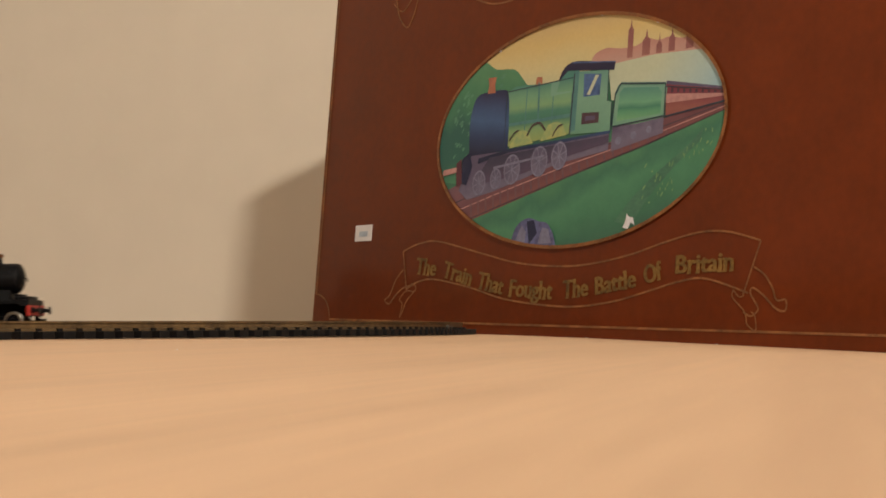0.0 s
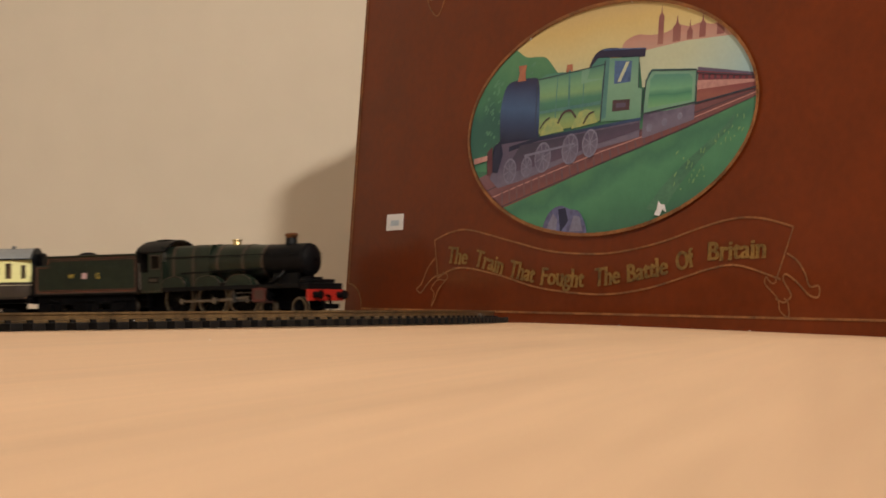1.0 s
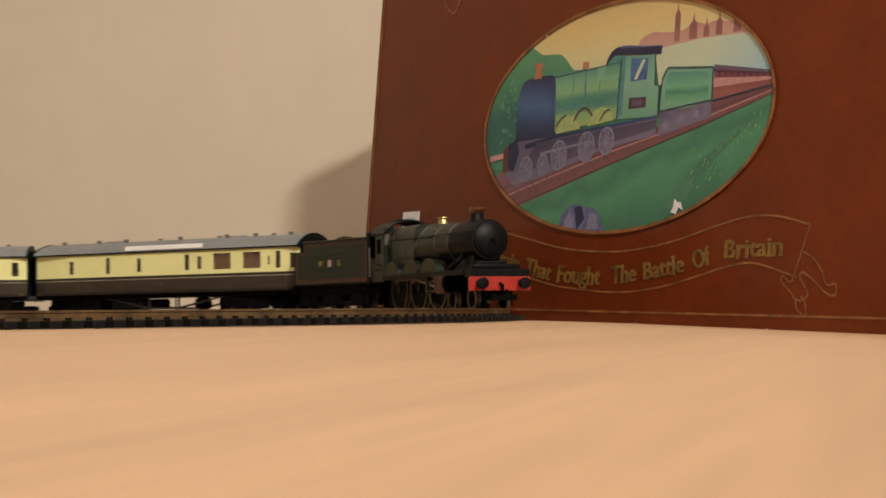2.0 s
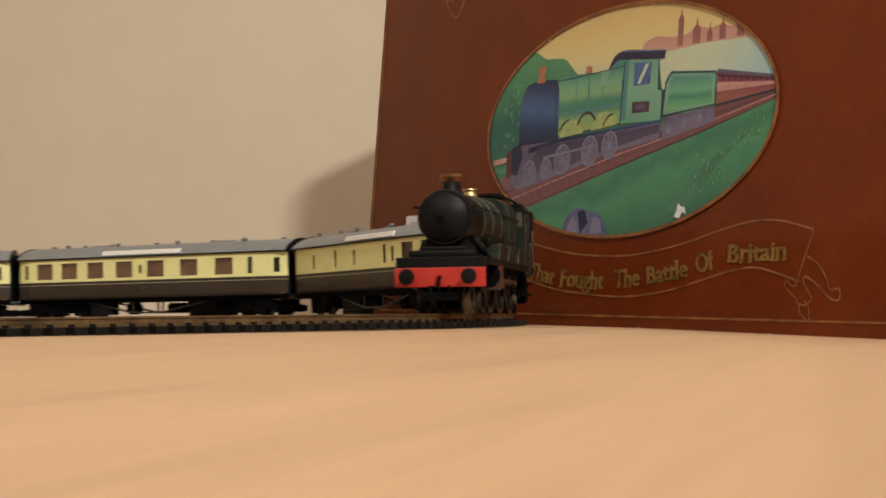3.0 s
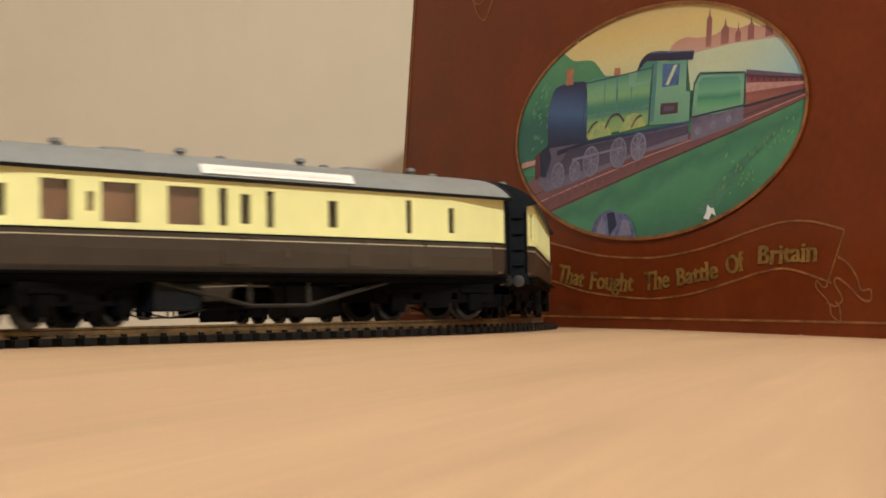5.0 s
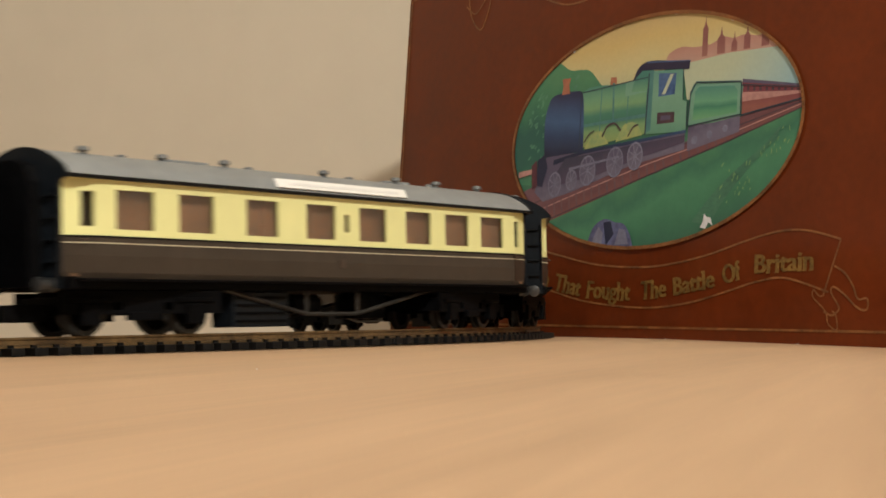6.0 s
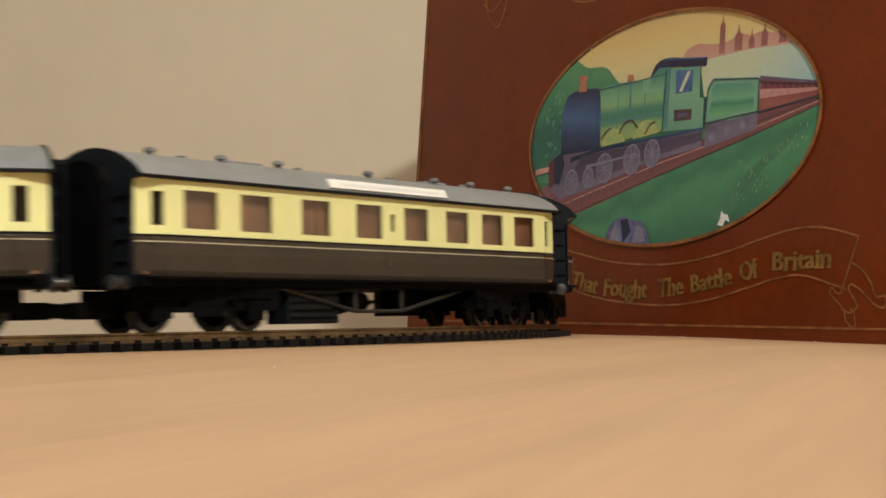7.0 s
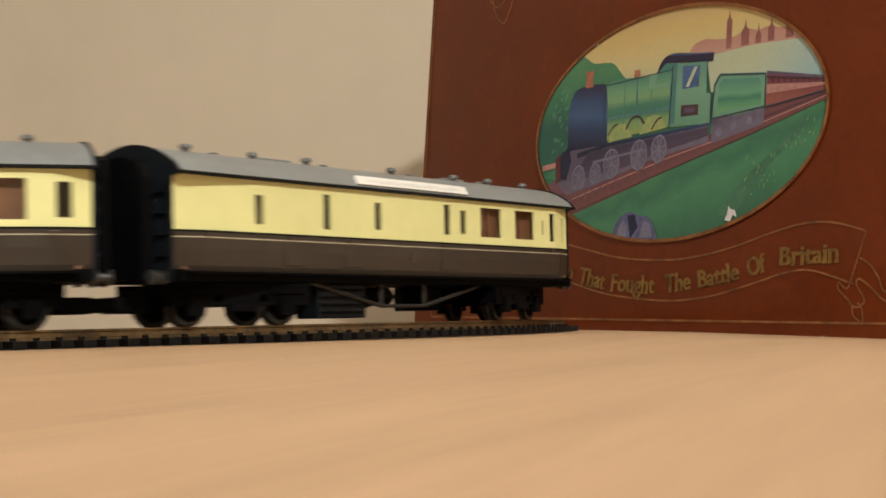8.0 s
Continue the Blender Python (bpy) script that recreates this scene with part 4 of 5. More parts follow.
        part("window_frame", bm, BAND, cab, "dull brown window frame")
        bm = bmesh.new()
        block(bm, -47.5, -38.5, s * 15.8 - 0.2, s * 15.8 + 0.2, 24.2, 28.2)
        part("number_plate", bm, BLACK, cab, "black plate with brass edge")
        bm = bmesh.new()
        block(bm, -46.8, -39.2, s * 16.05 - 0.1, s * 16.05 + 0.1, 25.2, 27.2)
        part("plate_bar", bm, BAND, cab)
        bm = bmesh.new()
        for a in ((-54.3, -35.2, 18.6, 19.1), (-54.5, -54.0, 18.6, 30.8), (-35.5, -35.0, 18.6, 44.0)):
            block(bm, a[0], a[1], s * 15.75 - 0.2, s * 15.75 + 0.2, a[2], a[3])
        part("cab_lining", bm, BAND, cab)
        bm = bmesh.new()
        tube(bm, (-55.8, s * 15.4, 20), (-55.8, s * 15.4, 32), 0.4)
        part("handrail", bm, ROD, cab, smooth=True)
        bm = bmesh.new()
        for z in (8, 13):
            block(bm, -54, -47, s * 14 - 2.2, s * 14 + 2.2, z, z + 0.8)
        block(bm, -52.5, -48.5, s * 12.4 - 0.4, s * 12.4 + 0.4, 8, 19.6)
        part("cab_step", bm, DULL, loco)
    bm = bmesh.new()
    block(bm, -36, -34.8, -15, 15, 20.9, 48.5)
    part("cab_front", bm, GREEN, loco)
    for s in (-1, 1):
        bm = bmesh.new()
        block(bm, -34.9, -34.4, s * 13.4 - 1.2, s * 13.4 + 1.2, 38.5, 45.0)
        part("spectacle_window", bm, ROD, loco, "steel-rimmed front window")
    bm = bmesh.new()
    n = 14
    arch = [(-16.3 + 32.6 * i / n, 45.2 + 8.2 * math.sin(math.pi * i / n) ** 0.75) for i in range(n + 1)]
    prism(bm, arch + [(y * 0.95, z - 1.0) for y, z in arch[::-1]], -60, -32)
    roof = part("cab_roof", bm, BLACK, loco, "black curved cab roof", smooth=True)
    bm = bmesh.new()
    block(bm, -52, -42, -4, 4, 52.8, 54.0, 0.3)
    part("roof_vent", bm, BLACK, roof)
    part("backhead", blocked(-42, -36, -9, 9, 21, 40, 1.0), BLACK, loco)
    part("cab_floor", blocked(-60, -36, -14.7, 14.7, 20.95, 21.6), BLACK, loco)
    # boiler handrails
    for s in (-1, 1):
        bm = bmesh.new()
        tube(bm, (82, s * 11.9, ZB + 4.0), (-34, s * 13.1, ZB + 4.6), 0.32, 6)
        for x in (80, 52, 30, 8, -14):
            tube(bm, (x, s * 10.0, ZB + 4.0), (x, s * 12.6, ZB + 4.3), 0.35, 6)
        part("handrail", bm, BLACK, loco, "thin black boiler handrail", smooth=True)
        bm = bmesh.new()
        tube(bm, (52, s * 10.5, 31), (-20, s * 12.5, 30), 0.5, 6)
        part("pipe", bm, BLACK, loco, smooth=True)
        bm = bmesh.new()
        block(bm, 12, 28, s * 13.5 - 1.6, s * 13.5 + 1.6, 20.9, 23.0, 0.3)
        part("ejector_box", bm, BLACK, loco)
    bogie = part("bogie_frame", blocked(52, 86, -6, 6, 5, 9.5, 0.8), DULL, loco)
    for x in (55.0, 81.5):
        w = wheelset("bogie_wheelset", loco, 6.2, dark=DULL, label="small bogie wheels with bright tyres")
        set_wheel(w, x, 6.2, 6.2)
    for x in (34.5, 6.5, -24.5):
        w = wheelset("driving_wheelset", loco, 13.3, spokes=18, dark=BLACK, label="large spoked driving wheels with bright tyres")
        set_wheel(w, x, 13.3, 13.3)
    for s in (-1, 1):
        bm = bmesh.new()
        block(bm, -24.5, 34.5, s * 11.4 - 0.45, s * 11.4 + 0.45, -0.7, 0.7, 0.2)
        for x in (34.5, 6.5, -24.5):
            turned(bm, [(s * 10.7, 2.1), (s * 12.2, 2.0)], (x, 0, 0), "y", 14)
        rod = part("coupling_rod", bm, ROD, loco, "grey steel coupling rod", smooth=True)
        RODS.append((rod, "coupling", s))
        bm = bmesh.new()
        block(bm, 0, 31, s * 12.9 - 0.4, s * 12.9 + 0.4, -0.7, 0.7, 0.2)
        turned(bm, [(s * 12.3, 2.3), (s * 13.6, 2.2)], (0, 0, 0), "y", 14)
        rod = part("connecting_rod", bm, ROD, loco, "grey steel connecting rod", smooth=True)
        RODS.append((rod, "connecting", s))
    return loco


def side_panel(bm, x0, x1, z0, z1, holes, y0, y1, slot=0):
    """A wall with openings (x0, x1, z0, z1) cut through, between y0 and y1."""
    xs = sorted({x0, x1, *[h[0] for h in holes], *[h[1] for h in holes]})
    zs = sorted({z0, z1, *[h[2] for h in holes], *[h[3] for h in holes]})
    grid = {}

    def v(i, j, k):
        if (i, j, k) not in grid:
            grid[i, j, k] = bm.verts.new((xs[i], (y0, y1)[k], zs[j]))
        return grid[i, j, k]

    def solid(i, j):
        if not (0 <= i < len(xs) - 1 and 0 <= j < len(zs) - 1):
            return False
        cx, cz = (xs[i] + xs[i + 1]) / 2, (zs[j] + zs[j + 1]) / 2
        return not any(h[0] < cx < h[1] and h[2] < cz < h[3] for h in holes)

    for i in range(len(xs) - 1):
        for j in range(len(zs) - 1):
            if not solid(i, j):
                continue
            fs = [bm.faces.new((v(i, j, k), v(i + 1, j, k), v(i + 1, j + 1, k), v(i, j + 1, k))) for k in (0, 1)]
            for (di, dj), (a, b) in (((-1, 0), ((i, j), (i, j + 1))), ((1, 0), ((i + 1, j), (i + 1, j + 1))), ((0, -1), ((i, j), (i + 1, j))), ((0, 1), ((i, j + 1), (i + 1, j + 1)))):
                if not solid(i + di, j + dj):
                    fs.append(bm.faces.new((v(*a, 0), v(*b, 0), v(*b, 1), v(*a, 1))))
            for f in fs:
                f.material_index = slot


def build_tender():
    tender = thing("tender", "dark green lined tender with yellow lettering and a heap of coal", "tender")
    body = part("tank", blocked(-40, 43.5, -17, 17, 18.2, 38.0, 0.6), GREEN, tender, "dark green tank")
    for s in (-1, 1):
        bm = bmesh.new()
        side_panel(bm, -30, 43.5, 37.6, 42.6, [], s * 17.0, s * 16.2)
        prism(bm, [(s * 17.0, 42.4), (s * 17.2, 43.4), (s * 18.0, 44.4), (s * 17.4, 44.7), (s * 16.4, 43.6), (s * 16.2, 42.4)], -30, 43.5)
        part("side_coping", bm, GREEN, tender)
        bm = bmesh.new()
        y = s * 17.12
        for a in ((-28.5, 41.5, 42.3, 42.6), (-38, 41.5, 19.6, 20.0), (-38.4, -38.0, 19.6, 36.9), (41.5, 41.8, 19.6, 42.6), (-38, -28.9, 36.5, 36.9), (-28.8, -28.5, 36.5, 42.6)):
            block(bm, a[0], a[1], y - 0.1, y + 0.1, a[2], a[3])
        part("lining", bm, LINING, body, "thin orange lining")
        bm = bmesh.new()
        for a in ((-28.5, 41.5, 41.2, 41.45), (-38, 41.5, 20.75, 21.0)):
            block(bm, a[0], a[1], y - 0.1, y + 0.1, a[2], a[3])
        part("inner_lining", bm, LINING, body)
        bm = bmesh.new()
        for a in ((42.1, 43.4, 18.9, 42.4), (-39.8, -38.6, 18.9, 37.6), (-38.6, 42.1, 18.5, 19.4)):
            block(bm, a[0], a[1], y - 0.08, y + 0.06, a[2], a[3])
        part("border", bm, BAND, body, "dull brown border")
        for word, x in (("G", 11.6), ("W", -9.8)):
            bm, width = lettering(word, 3.6)
            for v in bm.verts:
                v.co = Vector((x - s * (v.co.x - width / 2), s * 17.22, 28.6 + v.co.y))
            part("letter", bm, YELLOW, body, "yellow serif letter")
        bm = bmesh.new()
        block(bm, -1.2, 2.8, s * 17.16 - 0.08, s * 17.16 + 0.08, 28.4, 32.4, 0.0)
        part("crest", bm, PINK, body, "small pale red and white crest")
        bm = bmesh.new()
        side_panel(bm, -40, 40, 5.0, 18.2, [(x - 5.0, x + 5.0, 7.4, 11.2) for x in (15, -15)], s * 14.2, s * 13.4)
        frame_side = part("side_frame", bm, DULL, tender, "black tender frame")
        for x in (30, 0, -30):
            bm = bmesh.new()
            block(bm, x - 3, x + 3, s * 14.6 - 1.0, s * 14.6 + 1.0, 6.2, 11.5, 0.4)
            part("axlebox", bm, DULL, frame_side)
            bm = bmesh.new()
            prism_pts = [(x - 8, 13.2), (x, 14.8), (x + 8, 13.2), (x + 8, 12.4), (x, 13.2), (x - 8, 12.4)]
            rows = [[bm.verts.new((px, y, pz)) for px, pz in prism_pts] for y in (s * 14.2, s * 15.4)]
            for i in range(6):
                bm.faces.new((rows[0][i], rows[0][(i + 1) % 6], rows[1][(i + 1) % 6], rows[1][i]))
            bm.faces.new(rows[0])
            bm.faces.new(rows[1][::-1])
            part("leaf_spring", bm, DULL, frame_side)
        bm = bmesh.new()
        tube(bm, (44.6, s * 16.6, 21), (44.6, s * 16.6, 38), 0.4)
        part("handrail", bm, ROD, tender, smooth=True)
    part("footplate", blocked(-43, 44, -16.6, 16.6, 17.2, 18.2, 0.2), BLACK, tender)
    bm = bmesh.new()
    block(bm, 42.2, 44.0, -17.3, 17.3, 18.2, 47.0, 1.2)
    part("front_plate", bm, BLACK, tender, "black front bulkhead")
    # coal heap
    bm = bmesh.new()
    bmesh.ops.create_grid(bm, x_segments=46, y_segments=22, size=1.0)
    for v in bm.verts:
        x, y = v.co.x, v.co.y
        edge = max(0.0, 1 - abs(x) ** 3) * max(0.0, 1 - abs(y) ** 3)
        z = 40.2 + 3.2 * edge + 1.0 * edge * noise.noise((x * 9, y * 5, 0)) + 0.8 * edge * noise.noise((x * 25, y * 13, 3))
        v.co = Vector((6 + 34 * x, 16 * y, z))
    part("coal", bm, COAL, tender, "heap of black coal")
    bm = bmesh.new()
    turned(bm, [(37.8, 7.0), (44.6, 6.8), (46.6, 5.4), (47.4, 2.4)], (-8, 0, 0), "z", 24)
    part("filler_dome", bm, BLACK, tender, "black filler dome", smooth=True)
    part("rear_plate", blocked(-42.2, -40.8, -17, 17, 18.2, 38.6, 0.3), BLACK, tender)
    beam = part("buffer_beam", blocked(-44.2, -42.6, -16.5, 16.5, 12.2, 18.4, 0.3), DULL, tender, "dark rear buffer beam")
    buffers(beam, BLACK, -44.2, -1, 15.2)
    bm = bmesh.new()
    block(bm, -52, -43, -4, 4, 5.6, 6.8, 0.3)
    block(bm, 42, 56, -2.5, 2.5, 7.0, 8.0, 0.3)
    part("coupling", bm, DULL, tender)
    part("keel", blocked(-38, 38, -6, 6, 8.5, 17.2, 0.6), DULL, tender)
    for x in (30, 0, -30):
        w = wheelset("wheelset", tender, 8.2, dark=DULL, label="tender wheels with bright tyres", spokes=0)
        set_wheel(w, x, 8.2, 8.2)
    return tender


COMPOSITE = [(105.0, 109.4, 30.0, 39.6), (-109.4, -105.0, 30.0, 39.6)] + [(c - 7.4, c + 7.4, 29.4, 40.4) for c in (90, 65.4, 36.6, 8.5, -18.5, -44, -67.3, -89.7)] + [(-6.0, -3.2, 32.0, 37.8)]
COMPOSITE_BACK = [w for w in COMPOSITE if not 80 < w[0] < 100] + [(84.5, 88.6, 29.6, 40.4)]
BRAKE = [(c - w / 2, c + w / 2, z0, z1) for c, w, z0, z1 in ((79.6, 4.2, 30, 38.8), (46.0, 4.0, 29.6, 40.6), (18.0, 3.9, 30.4, 39.4), (-24.0, 4.2, 30.3, 40.8), (-34.5, 4.0, 30.8, 39.2), (-53.5, 14.8, 30.2, 40.8), (-78.0, 14.6, 30.2, 40.8), (-91.8, 1.9, 32.4, 37.8), (-99.2, 4.2, 30.0, 40.8), (-109.4, 3.0, 30.0, 39.4))]
BRAKE_BACK = [(-b, -a, z0, z1) for a, b, z0, z1 in ((106.3, 110.0, 30, 38.6), (85.0, 95.6, 29.4, 40.6), (77.2, 80.0, 32.2, 37.6), (61.0, 74.8, 29.4, 40.6), (36.4, 50.4, 29.4, 40.6), (26.5, 30.1, 29.6, 40.8), (16.8, 21.2, 30.4, 39.4), (6.7, 10.2, 29.6, 40.8), (-22.4, -17.6, 30.4, 39.0), (-59.6, -56.4, 29.6, 40.8), (-82.8, -79.2, 30.2, 39.0))]
DOORS_BRAKE = (101.0, 63.0, 32.0, -24.0, -99.2)


def build_crumb(x, y, size):
    crumb = thing("crumb", "tiny white crumb lying on the table", "crumb", "crumbs on the table")
    bm = bmesh.new()
    bmesh.ops.create_icosphere(bm, subdivisions=1, radius=size)
    for v in bm.verts:
        v.co *= 0.7 + 0.5 * noise.noise(v.co * 3 + Vector((x * 90, y * 70, 0)))
        v.co.z = max(v.co.z * 0.6, -size * 0.3) + size * 0.3
    part("grain", bm, STICKER, crumb)
    crumb.matrix_basis = pose(x, y, table_z(x, y))


for spot in ((-0.0292, 0.300, 0.28), (0.180, 0.795, 0.7), (0.128, 0.871, 0.7), (0.190, 0.772, 0.35)):
    build_crumb(*spot)


def build_coach(sides, doors, label):
    """A corridor coach, cream above and chocolate below, with a grey roof."""
    coach = thing("passenger_coach", label, "coach", "coaches of the train")
    H = 115.0

    def drawn(x):
        """How far the sides lean in towards the ends."""
        return 2.6 * max(0.0, abs(x) - 104.0) / 11.0

    for s in (-1, 1):
        bm = bmesh.new()
        windows = sides[s]
        side_panel(bm, -H, H, 27.4, 43.6, windows, s * 17.5, s * 16.6)
        for v in bm.verts:
            v.co.y -= s * drawn(v.co.x)
        upper = part("upper_side", bm, CREAM, coach, "cream upper side with windows")
        for x0, x1, z0, z1 in windows:
            pane = part("pane", blocked(x0 - 0.3, x1 + 0.3, s * (16.5 - drawn(max(abs(x0), abs(x1)))) - 0.08, s * (16.5 - drawn(max(abs(x0), abs(x1)))) + 0.08, z0 - 0.3, z1 + 0.3), PANE, upper)
        bm = bmesh.new()
        side = [(s * 17.5, 27.4), (s * 17.62, 22.0), (s * 17.3, 17.4), (s * 16.8, 15.8), (s * 16.0, 15.8), (s * 16.4, 22), (s * 16.6, 27.4)]
        inner = [(y - s * 2.6, z) for y, z in side]
        loft(bm, [(-H, inner), (-104, side), (104, side), (H, inner)])
        lower = part("lower_side", bm, CHOCOLATE, coach, "chocolate brown lower side", smooth=False)
        bm = bmesh.new()
        for z0, z1, slot in ((25.3, 25.62, 0), (27.0, 27.5, 1)):
            strip = [(s * 17.56, z0), (s * 17.74, z0), (s * 17.74, z1), (s * 17.56, z1)]
            drawn_in = [(y - s * 2.6, z) for y, z in strip]
            loft(bm, [(-H, drawn_in), (-104, strip), (104, strip), (H, drawn_in)], slot)
        part("waist_line", bm, [PALE_LINE, BLACK], lower, "thin pale gold line below a dark waist band")
        bm = bmesh.new()
        block(bm, -3.0, -0.2, s * 17.78 - 0.08, s * 17.78 + 0.08, 20.4, 23.2)
        part("crest", bm, BAND, lower, "tiny dull gold crest")
        # shallow door panels, each a hair proud of the side
        for x in doors:
            if abs(x) < 98:
                part("door_panel", blocked(x - 5.0, x + 5.0, s * 17.56 - 0.13, s * 17.56 + 0.13, 18.0, 24.8, 0.08), CHOCOLATE, lower)
        for x in doors:
            bm = bmesh.new()
            tube(bm, (x + 3.4, s * 17.7, 26.2), (x + 3.4, s * 18.3, 26.2), 0.4)
            tube(bm, (x + 3.4, s * 18.3, 26.2), (x + 1.8, s * 18.3, 26.2), 0.35)
            part("door_handle", bm, BAND, upper, "tiny dull brass door handle")
        bm = bmesh.new()
        block(bm, -H + 1, H - 1, s * 16.0 - 0.7, s * 16.0 + 0.7, 13.0, 15.7, 0.2)
        part("solebar", bm, DULL, coach)
        bm = bmesh.new()
        block(bm, -H + 4, H - 4, s * 18.0 - 1.1, s * 18.0 + 1.1, 15.0, 15.7, 0.1)
        part("footboard", bm, DULL, coach)
        # destination board on the roof edge
        bm = bmesh.new()
        block(bm, -37, 30, -0.4, 0.4, 0, 3.1, 0.1)
        board = part("destination_board", bm, WHITE, coach, "long white destination board")
        board.matrix_basis = pose(0, s * 0.0178, 0.0448, s * 24)
        bm = bmesh.new()
        block(bm, -32, 25, s * 0.46 - 0.05, s * 0.46 + 0.05, 1.1, 1.9)
        part("board_bar", bm, GREY, board)
        # truss and battery boxes
        bm = bmesh.new()
        for a, b in (((50, 13), (12, 5.6)), ((12, 5.6), (-14, 5.6)), ((-14, 5.6), (-52, 13)), ((12, 5.6), (12, 13)), ((-14, 5.6), (-14, 13))):
            tube(bm, (a[0], s * 13.5, a[1]), (b[0], s * 13.5, b[1]), 0.7, 6)
        part("truss_rod", bm, TRUSS, coach, "black underframe truss")
    bm = bmesh.new()
    block(bm, 20, 46, 4, 13, 1.8, 12.8, 0.6)
    battery = part("battery_box", bm, BLUE_BLACK, coach, "dark ribbed battery box", smooth=False)
    bm = bmesh.new()
    for z in (3.2, 5.6, 8.0, 10.4):
        block(bm, 21.5, 44.5, 12.9, 13.5, z, z + 0.8)
    part("box_rib", bm, DULL, battery)
    part("battery_box", blocked(-52, -34, -13, -4, 4.2, 12.8, 0.6), BLUE_BLACK, coach)
    bm = bmesh.new()
    turned(bm, [(-4, 0.5), (-4, 4.2), (4, 4.2), (4, 0.5)], (-26, 3, 8.6), "y", 18)
    part("vacuum_cylinder", bm, DULL, coach, smooth=True)
    bm = bmesh.new()
    turned(bm, [(-8, 1.0), (-7, 3.0), (7, 3.0), (8, 1.0)], (8, 8, 9.0), "x", 16)
    part("gas_tank", bm, DULL, coach, smooth=True)
    part("floor_pan", blocked(-H + 0.5, H - 0.5, -15.4, 15.4, 12.8, 16.2), DULL, coach)
    # interior: partitions and seats
    bm = bmesh.new()
    block(bm, -H + 3, H - 3, -15.6, 15.6, 16.3, 17.2)
    for s in (-1, 1):
        for x0, x1, z0, z1 in sides[s]:
            if x1 - x0 > 8:
                block(bm, x0 - 3.6, x1 + 3.6, s * 14.0 - 0.4, s * 14.0 + 0.4, 17.2, 41.5)
    block(bm, -H + 3, H - 3, -0.4, 0.4, 17.2, 41.5)
    for i in range(10):
        x = -100 + 22.2 * i
        block(bm, x - 0.5, x + 0.5, -15.4, 15.4, 17.2, 41.0)
        for d in (-4.2, 4.2):
            block(bm, x + d - 3.4, x + d + 3.4, -15.2, 15.2, 17.2, 25.0)
    part("interior", bm, SEAT, coach, "brown moulded compartments")
    # roof, drawn in at the ends
    n = 16
    arch = [(-18.6 + 37.2 * i / n, 43.4 + 8.5 * math.sin(math.pi * i / n) ** 0.72) for i in range(n + 1)]
    bm = bmesh.new()
    rows = []
    for x, k in ((-H - 0.6, 0.985), (-H + 6, 1.0), (H - 6, 1.0), (H + 0.6, 0.985)):
        rows.append([bm.verts.new((x, y, 43.4 + (z - 43.4) * k)) for y, z in arch])
    for a, b in zip(rows, rows[1:]):
        for i in range(n):
            bm.faces.new((a[i], a[i + 1], b[i + 1], b[i]))
        bm.faces.new((a[0], b[0], b[n], a[n]))
    bm.faces.new(rows[0])
    bm.faces.new(rows[-1][::-1])
    roof = part("roof", bm, ROOF, coach, "grey curved roof", smooth=True)
    for s in (-1, 1):
        bm = bmesh.new()
        block(bm, -H - 0.6, H + 0.6, s * 18.5 - 0.5, s * 18.5 + 0.5, 42.9, 44.0, 0.15)
        part("gutter", bm, BLACK, roof)
    for x, y in ((98, 5), (74, -5), (66, 4), (40, 5), (18, -5), (-8, 5), (-34, -5), (-48, 5), (-72, 5), (-80, -4), (-100, 4)):
        bm = bmesh.new()
        turned(bm, [(50.2, 1.1), (52.2, 1.1), (52.3, 1.9), (53.3, 1.6), (53.6, 0.6)], (x, y, 0), "z", 12)
        part("roof_vent", bm, VENT, roof, smooth=True)
    for x0, x1 in ((44, 62), (-60, -46)):
        part("roof_tank", blocked(x0, x1, -2.2, 2.2, 51.2, 52.6, 0.4), ROOF, roof)
    # ends with gangways
    for e in (-1, 1):
        bm = bmesh.new()
        prism(bm, [(-15.0, 13), (15.0, 13), (15.2, 42.4), (18.7, 43.2)] + [(y * 1.012, z + 0.35) for y, z in arch[::-1]] + [(-18.7, 43.2), (-15.2, 42.4)], e * H + e * 0.05, e * H + e * 1.1)
        end = part("end_wall", bm, BLUE_BLACK, coach, "blue-black end wall")
        bm = bmesh.new()
        loft(bm, [(e * (H + x), [(-8.4 * k, 13.5), (8.4 * k, 13.5), (8.4 * k, 42), (6.8 * k, 46.6), (2.4 * k, 48.2), (-2.4 * k, 48.2), (-6.8 * k, 46.6), (-8.4 * k, 42)]) for x, k in ((0.8, 1.0), (1.5, 0.9), (2.2, 1.0), (2.9, 0.9), (3.6, 1.0), (4.3, 0.9), (5.0, 1.0), (6.0, 1.0))])
        part("gangway", bm, DULL, end, "black corridor bellows")
        bm = bmesh.new()
        for y in (-11.8, 11.8):
            for z in (20, 26, 32, 38):
                part("end_step", blocked(e * (H + 0.8), e * (H + 2.4), y - 2.0, y + 2.0, z, z + 0.8), BLUE_BLACK, end)
        for y in (-14.4, 14.4):
            bm = bmesh.new()
            tube(bm, (e * (H + 1.2), y, 17), (e * (H + 1.2), y, 40), 0.35)
            part("end_handrail", bm, DULL, end)
        buffers(end, GUNMETAL, e * H, e, 14.0, label="dark grey steel buffer", k=0.75)
        # bogie
        bogie = new("bogie")
        bogie.parent = coach
        bogie.matrix_basis = pose(e * 0.080, 0, 0, 0, 0, -e * circle_half(80))
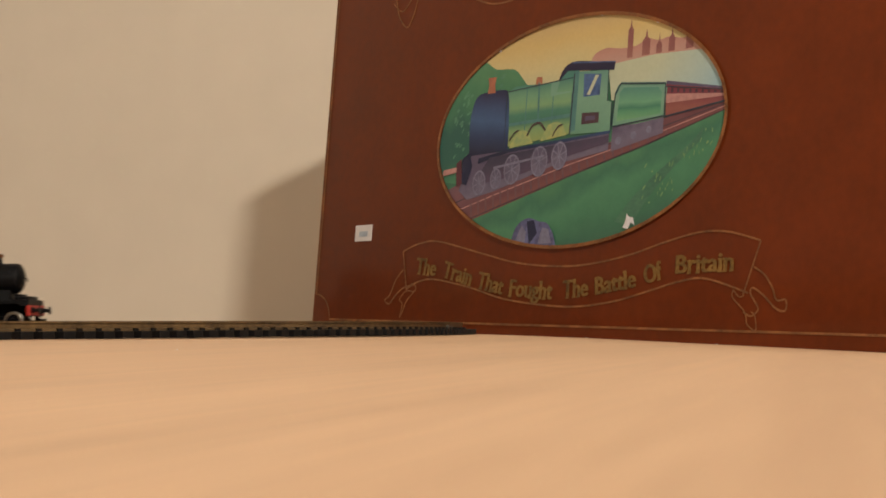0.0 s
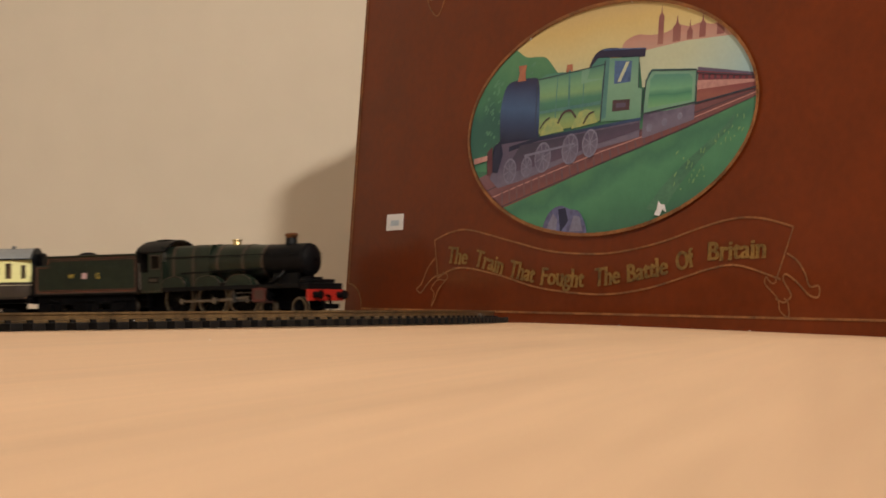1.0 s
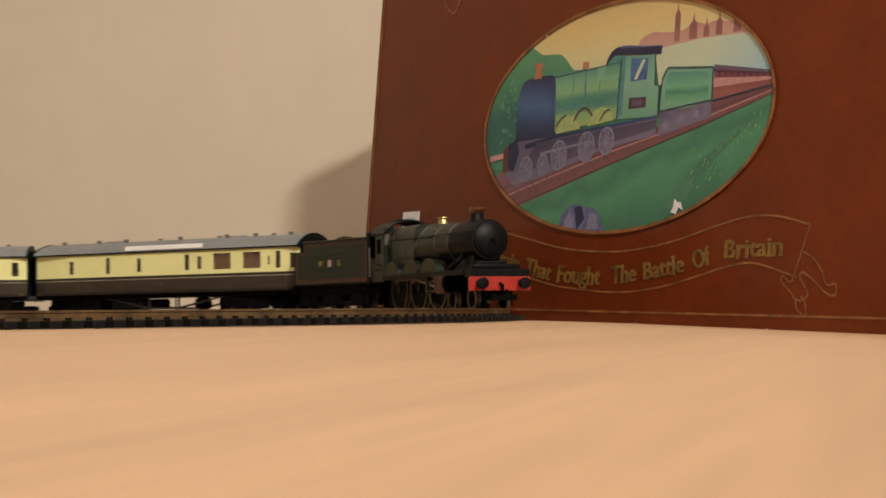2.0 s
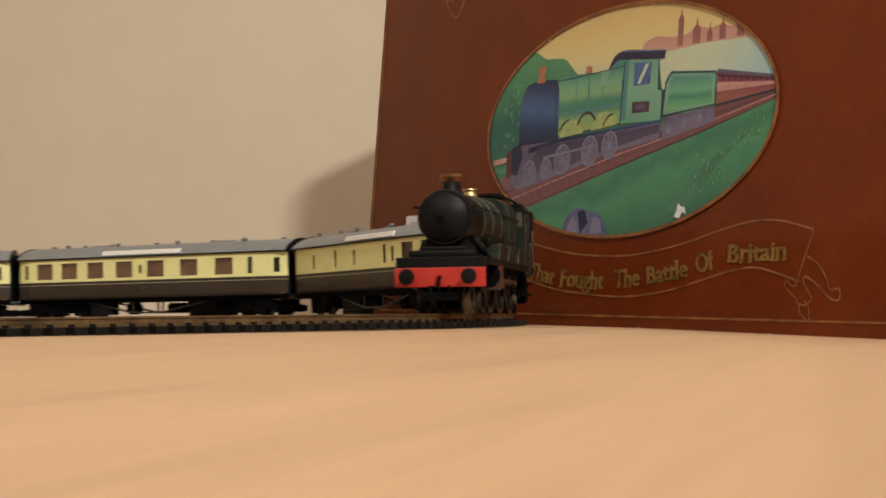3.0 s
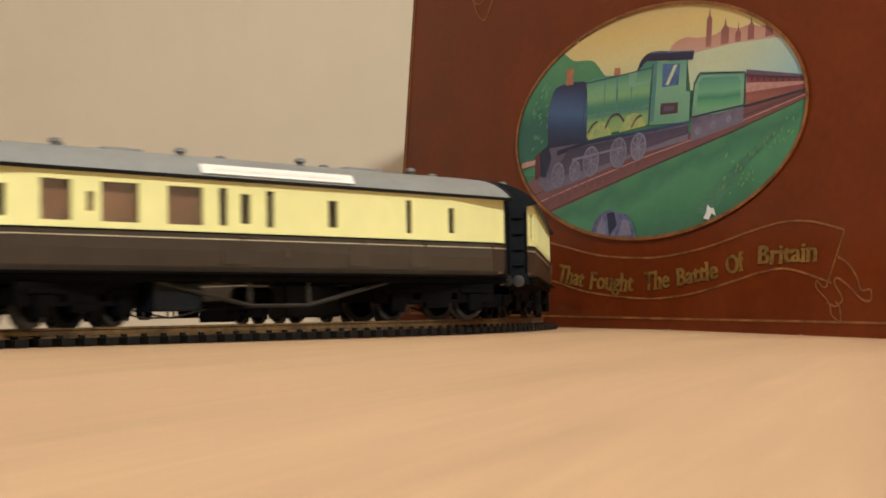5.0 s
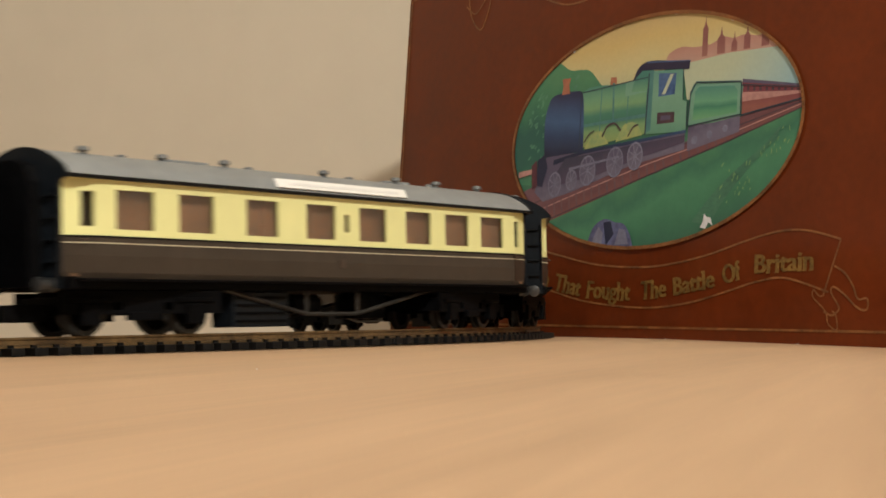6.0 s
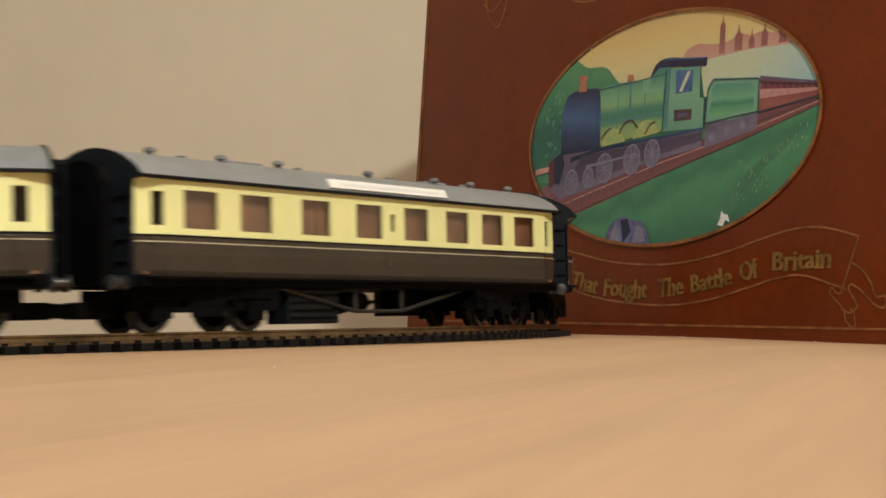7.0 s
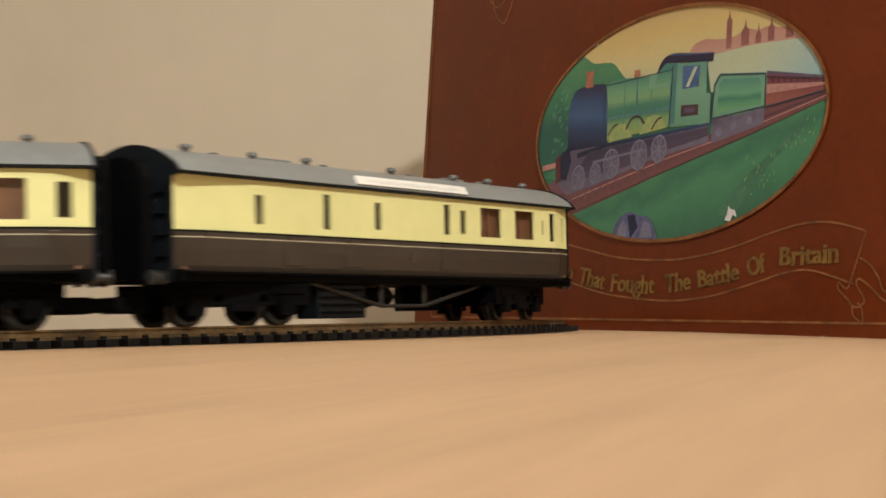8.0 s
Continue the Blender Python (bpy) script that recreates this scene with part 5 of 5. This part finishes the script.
        for s in (-1, 1):
            bm = bmesh.new()
            side_panel(bm, -27, 27, 6.0, 12.6, [(-10, -7, 7.2, 9.4), (7, 10, 7.2, 9.4)], s * 12.6, s * 11.4)
            part("bogie_side", bm, DULL, bogie, "black bogie side frame")
            for x in (-17.5, 17.5):
                part("axlebox", blocked(x - 3.0, x + 3.0, s * 12.4 - 1.4, s * 12.4 + 1.4, 3.0, 9.0, 0.4), DULL, bogie)
                part("leaf_spring", blocked(x - 6.5, x + 6.5, s * 12.6 - 0.9, s * 12.6 + 0.9, 9.4, 10.6, 0.2), DULL, bogie)
            part("spring_plank", blocked(-5.5, 5.5, s * 12.8 - 1.0, s * 12.8 + 1.0, 4.2, 6.6, 0.3), DULL, bogie)
        bm = bmesh.new()
        block(bm, -8, 8, -11.4, 11.4, 6.4, 12.6, 0.5)
        for x in (-25.4, 25.4):
            block(bm, x - 0.7, x + 0.7, -11.4, 11.4, 6.5, 11)
        block(bm, e * 26, e * 40, -2.4, 2.4, 5.4, 6.6, 0.2)
        block(bm, e * 27, e * 38, -5, 5, 4.2, 9.0, 0.3)
        block(bm, e * 38, e * 40.5, -6, 6, 4.6, 8.6, 0.2)
        part("bogie_bolster", bm, DULL, bogie)
        for x in (-17.5, 17.5):
            wheelset("wheelset", bogie, 6.6, dark=DULL, axle_out=4.0, label="black disc wheels", tyre=TYRE)
    return coach


loco = build_locomotive()
tender = build_tender()
coach_brake = build_coach({1: BRAKE, -1: BRAKE_BACK}, DOORS_BRAKE, "chocolate and cream brake coach with few windows and grey roof")
coach_plain = build_coach({1: COMPOSITE, -1: COMPOSITE_BACK}, (107.0, -107.0), "chocolate and cream passenger coach with eight wide windows")
coach_second = copy_thing(coach_plain, Matrix.Identity(4))
coach_last = copy_thing(coach_brake, Matrix.Identity(4))
# vehicle, distance of its middle behind the nose, half its wheelbase, turned round
TRAIN = [(loco, 0.113, 0.035, 0), (tender, 0.211, 0.030, 0)]
for i, (ob, turn) in enumerate(((coach_brake, 180), (coach_plain, 0), (coach_second, 0), (coach_last, 0))):
    TRAIN.append((ob, 0.2644 + 0.1154 + 0.2447 * i, 0.080, turn))

KNOTS = [(0.0, -0.0555), (1.5, 0.28635), (3.0, 0.6285), (4.5, 0.98725), (6.0, 1.3202), (7.0, 1.5492), (8.0, 1.7841)]


def travelled(t):
    """How far the nose has run along the track at t seconds."""
    ts, ss = [k[0] for k in KNOTS], [k[1] for k in KNOTS]
    slopes = [(b - a) / (q - p) for a, b, p, q in zip(ss, ss[1:], ts, ts[1:])]
    m = [slopes[0]] + [(a + b) / 2 for a, b in zip(slopes, slopes[1:])] + [slopes[-1]]
    i = min(len(ts) - 2, max(0, sum(t >= x for x in ts) - 1))
    h = ts[i + 1] - ts[i]
    u = (t - ts[i]) / h
    return (2 * u ** 3 - 3 * u * u + 1) * ss[i] + (u ** 3 - 2 * u * u + u) * h * m[i] + (3 * u * u - 2 * u ** 3) * ss[i + 1] + (u ** 3 - u * u) * h * m[i + 1]


def on_track(s, half, turn):
    """The pose of a vehicle whose middle is s along the circle."""
    a = s / RADIUS
    out = AWAY * math.cos(a) + ALONG * math.sin(a)
    heading = ALONG * math.cos(a) - AWAY * math.sin(a)
    p = CENTRE + out * math.sqrt(RADIUS ** 2 - half ** 2)
    return SLOPE @ pose(p.x, p.y, RAIL_Z, 0, 0, math.degrees(math.atan2(heading.y, heading.x)) + turn)


def motions():
    times = [i / 30 for i in range(int(SECONDS * 30) + 1)]
    slow = times[::3]
    for ob, back, half, turn in TRAIN:
        ahead = pose(0.006, 0, 0) if ob is loco else Matrix.Identity(4)
        walk(ob, [(t, on_track(travelled(t) - back, half, turn) @ ahead) for t in slow])
    for ob, x, z, r, phase in WHEELS:
        walk(ob, [(t, pose(x, 0, z, 0, math.degrees(travelled(t) / r) + phase, 0)) for t in times])
    for ob, kind, s in RODS:
        rows = []
        for t in times:
            a = travelled(t) / 0.0133
            cx, cz = 0.0049 * math.cos(a), -0.0049 * math.sin(a)
            if kind == "coupling":
                rows.append((t, pose(cx, 0, 0.0133 + cz)))
            else:
                rows.append((t, pose(0.0065 + cx, 0, 0.0133 + cz, 0, math.degrees(math.asin(cz / 0.031)), 0)))
        walk(ob, rows)
    for ob, back, half, turn in TRAIN[2:]:
        for bogie in [c for c in ob.children if c.name.startswith("bogie")]:
            axles = [c for c in bogie.children if c.name.startswith("wheelset")]
            for w, x in zip(axles, (-0.0175, 0.0175)):
                sign = -1 if turn else 1
                walk(w, [(t, pose(x, 0, 0.0066, 0, sign * math.degrees(travelled(t) / 0.0066), 0)) for t in times])


motions()
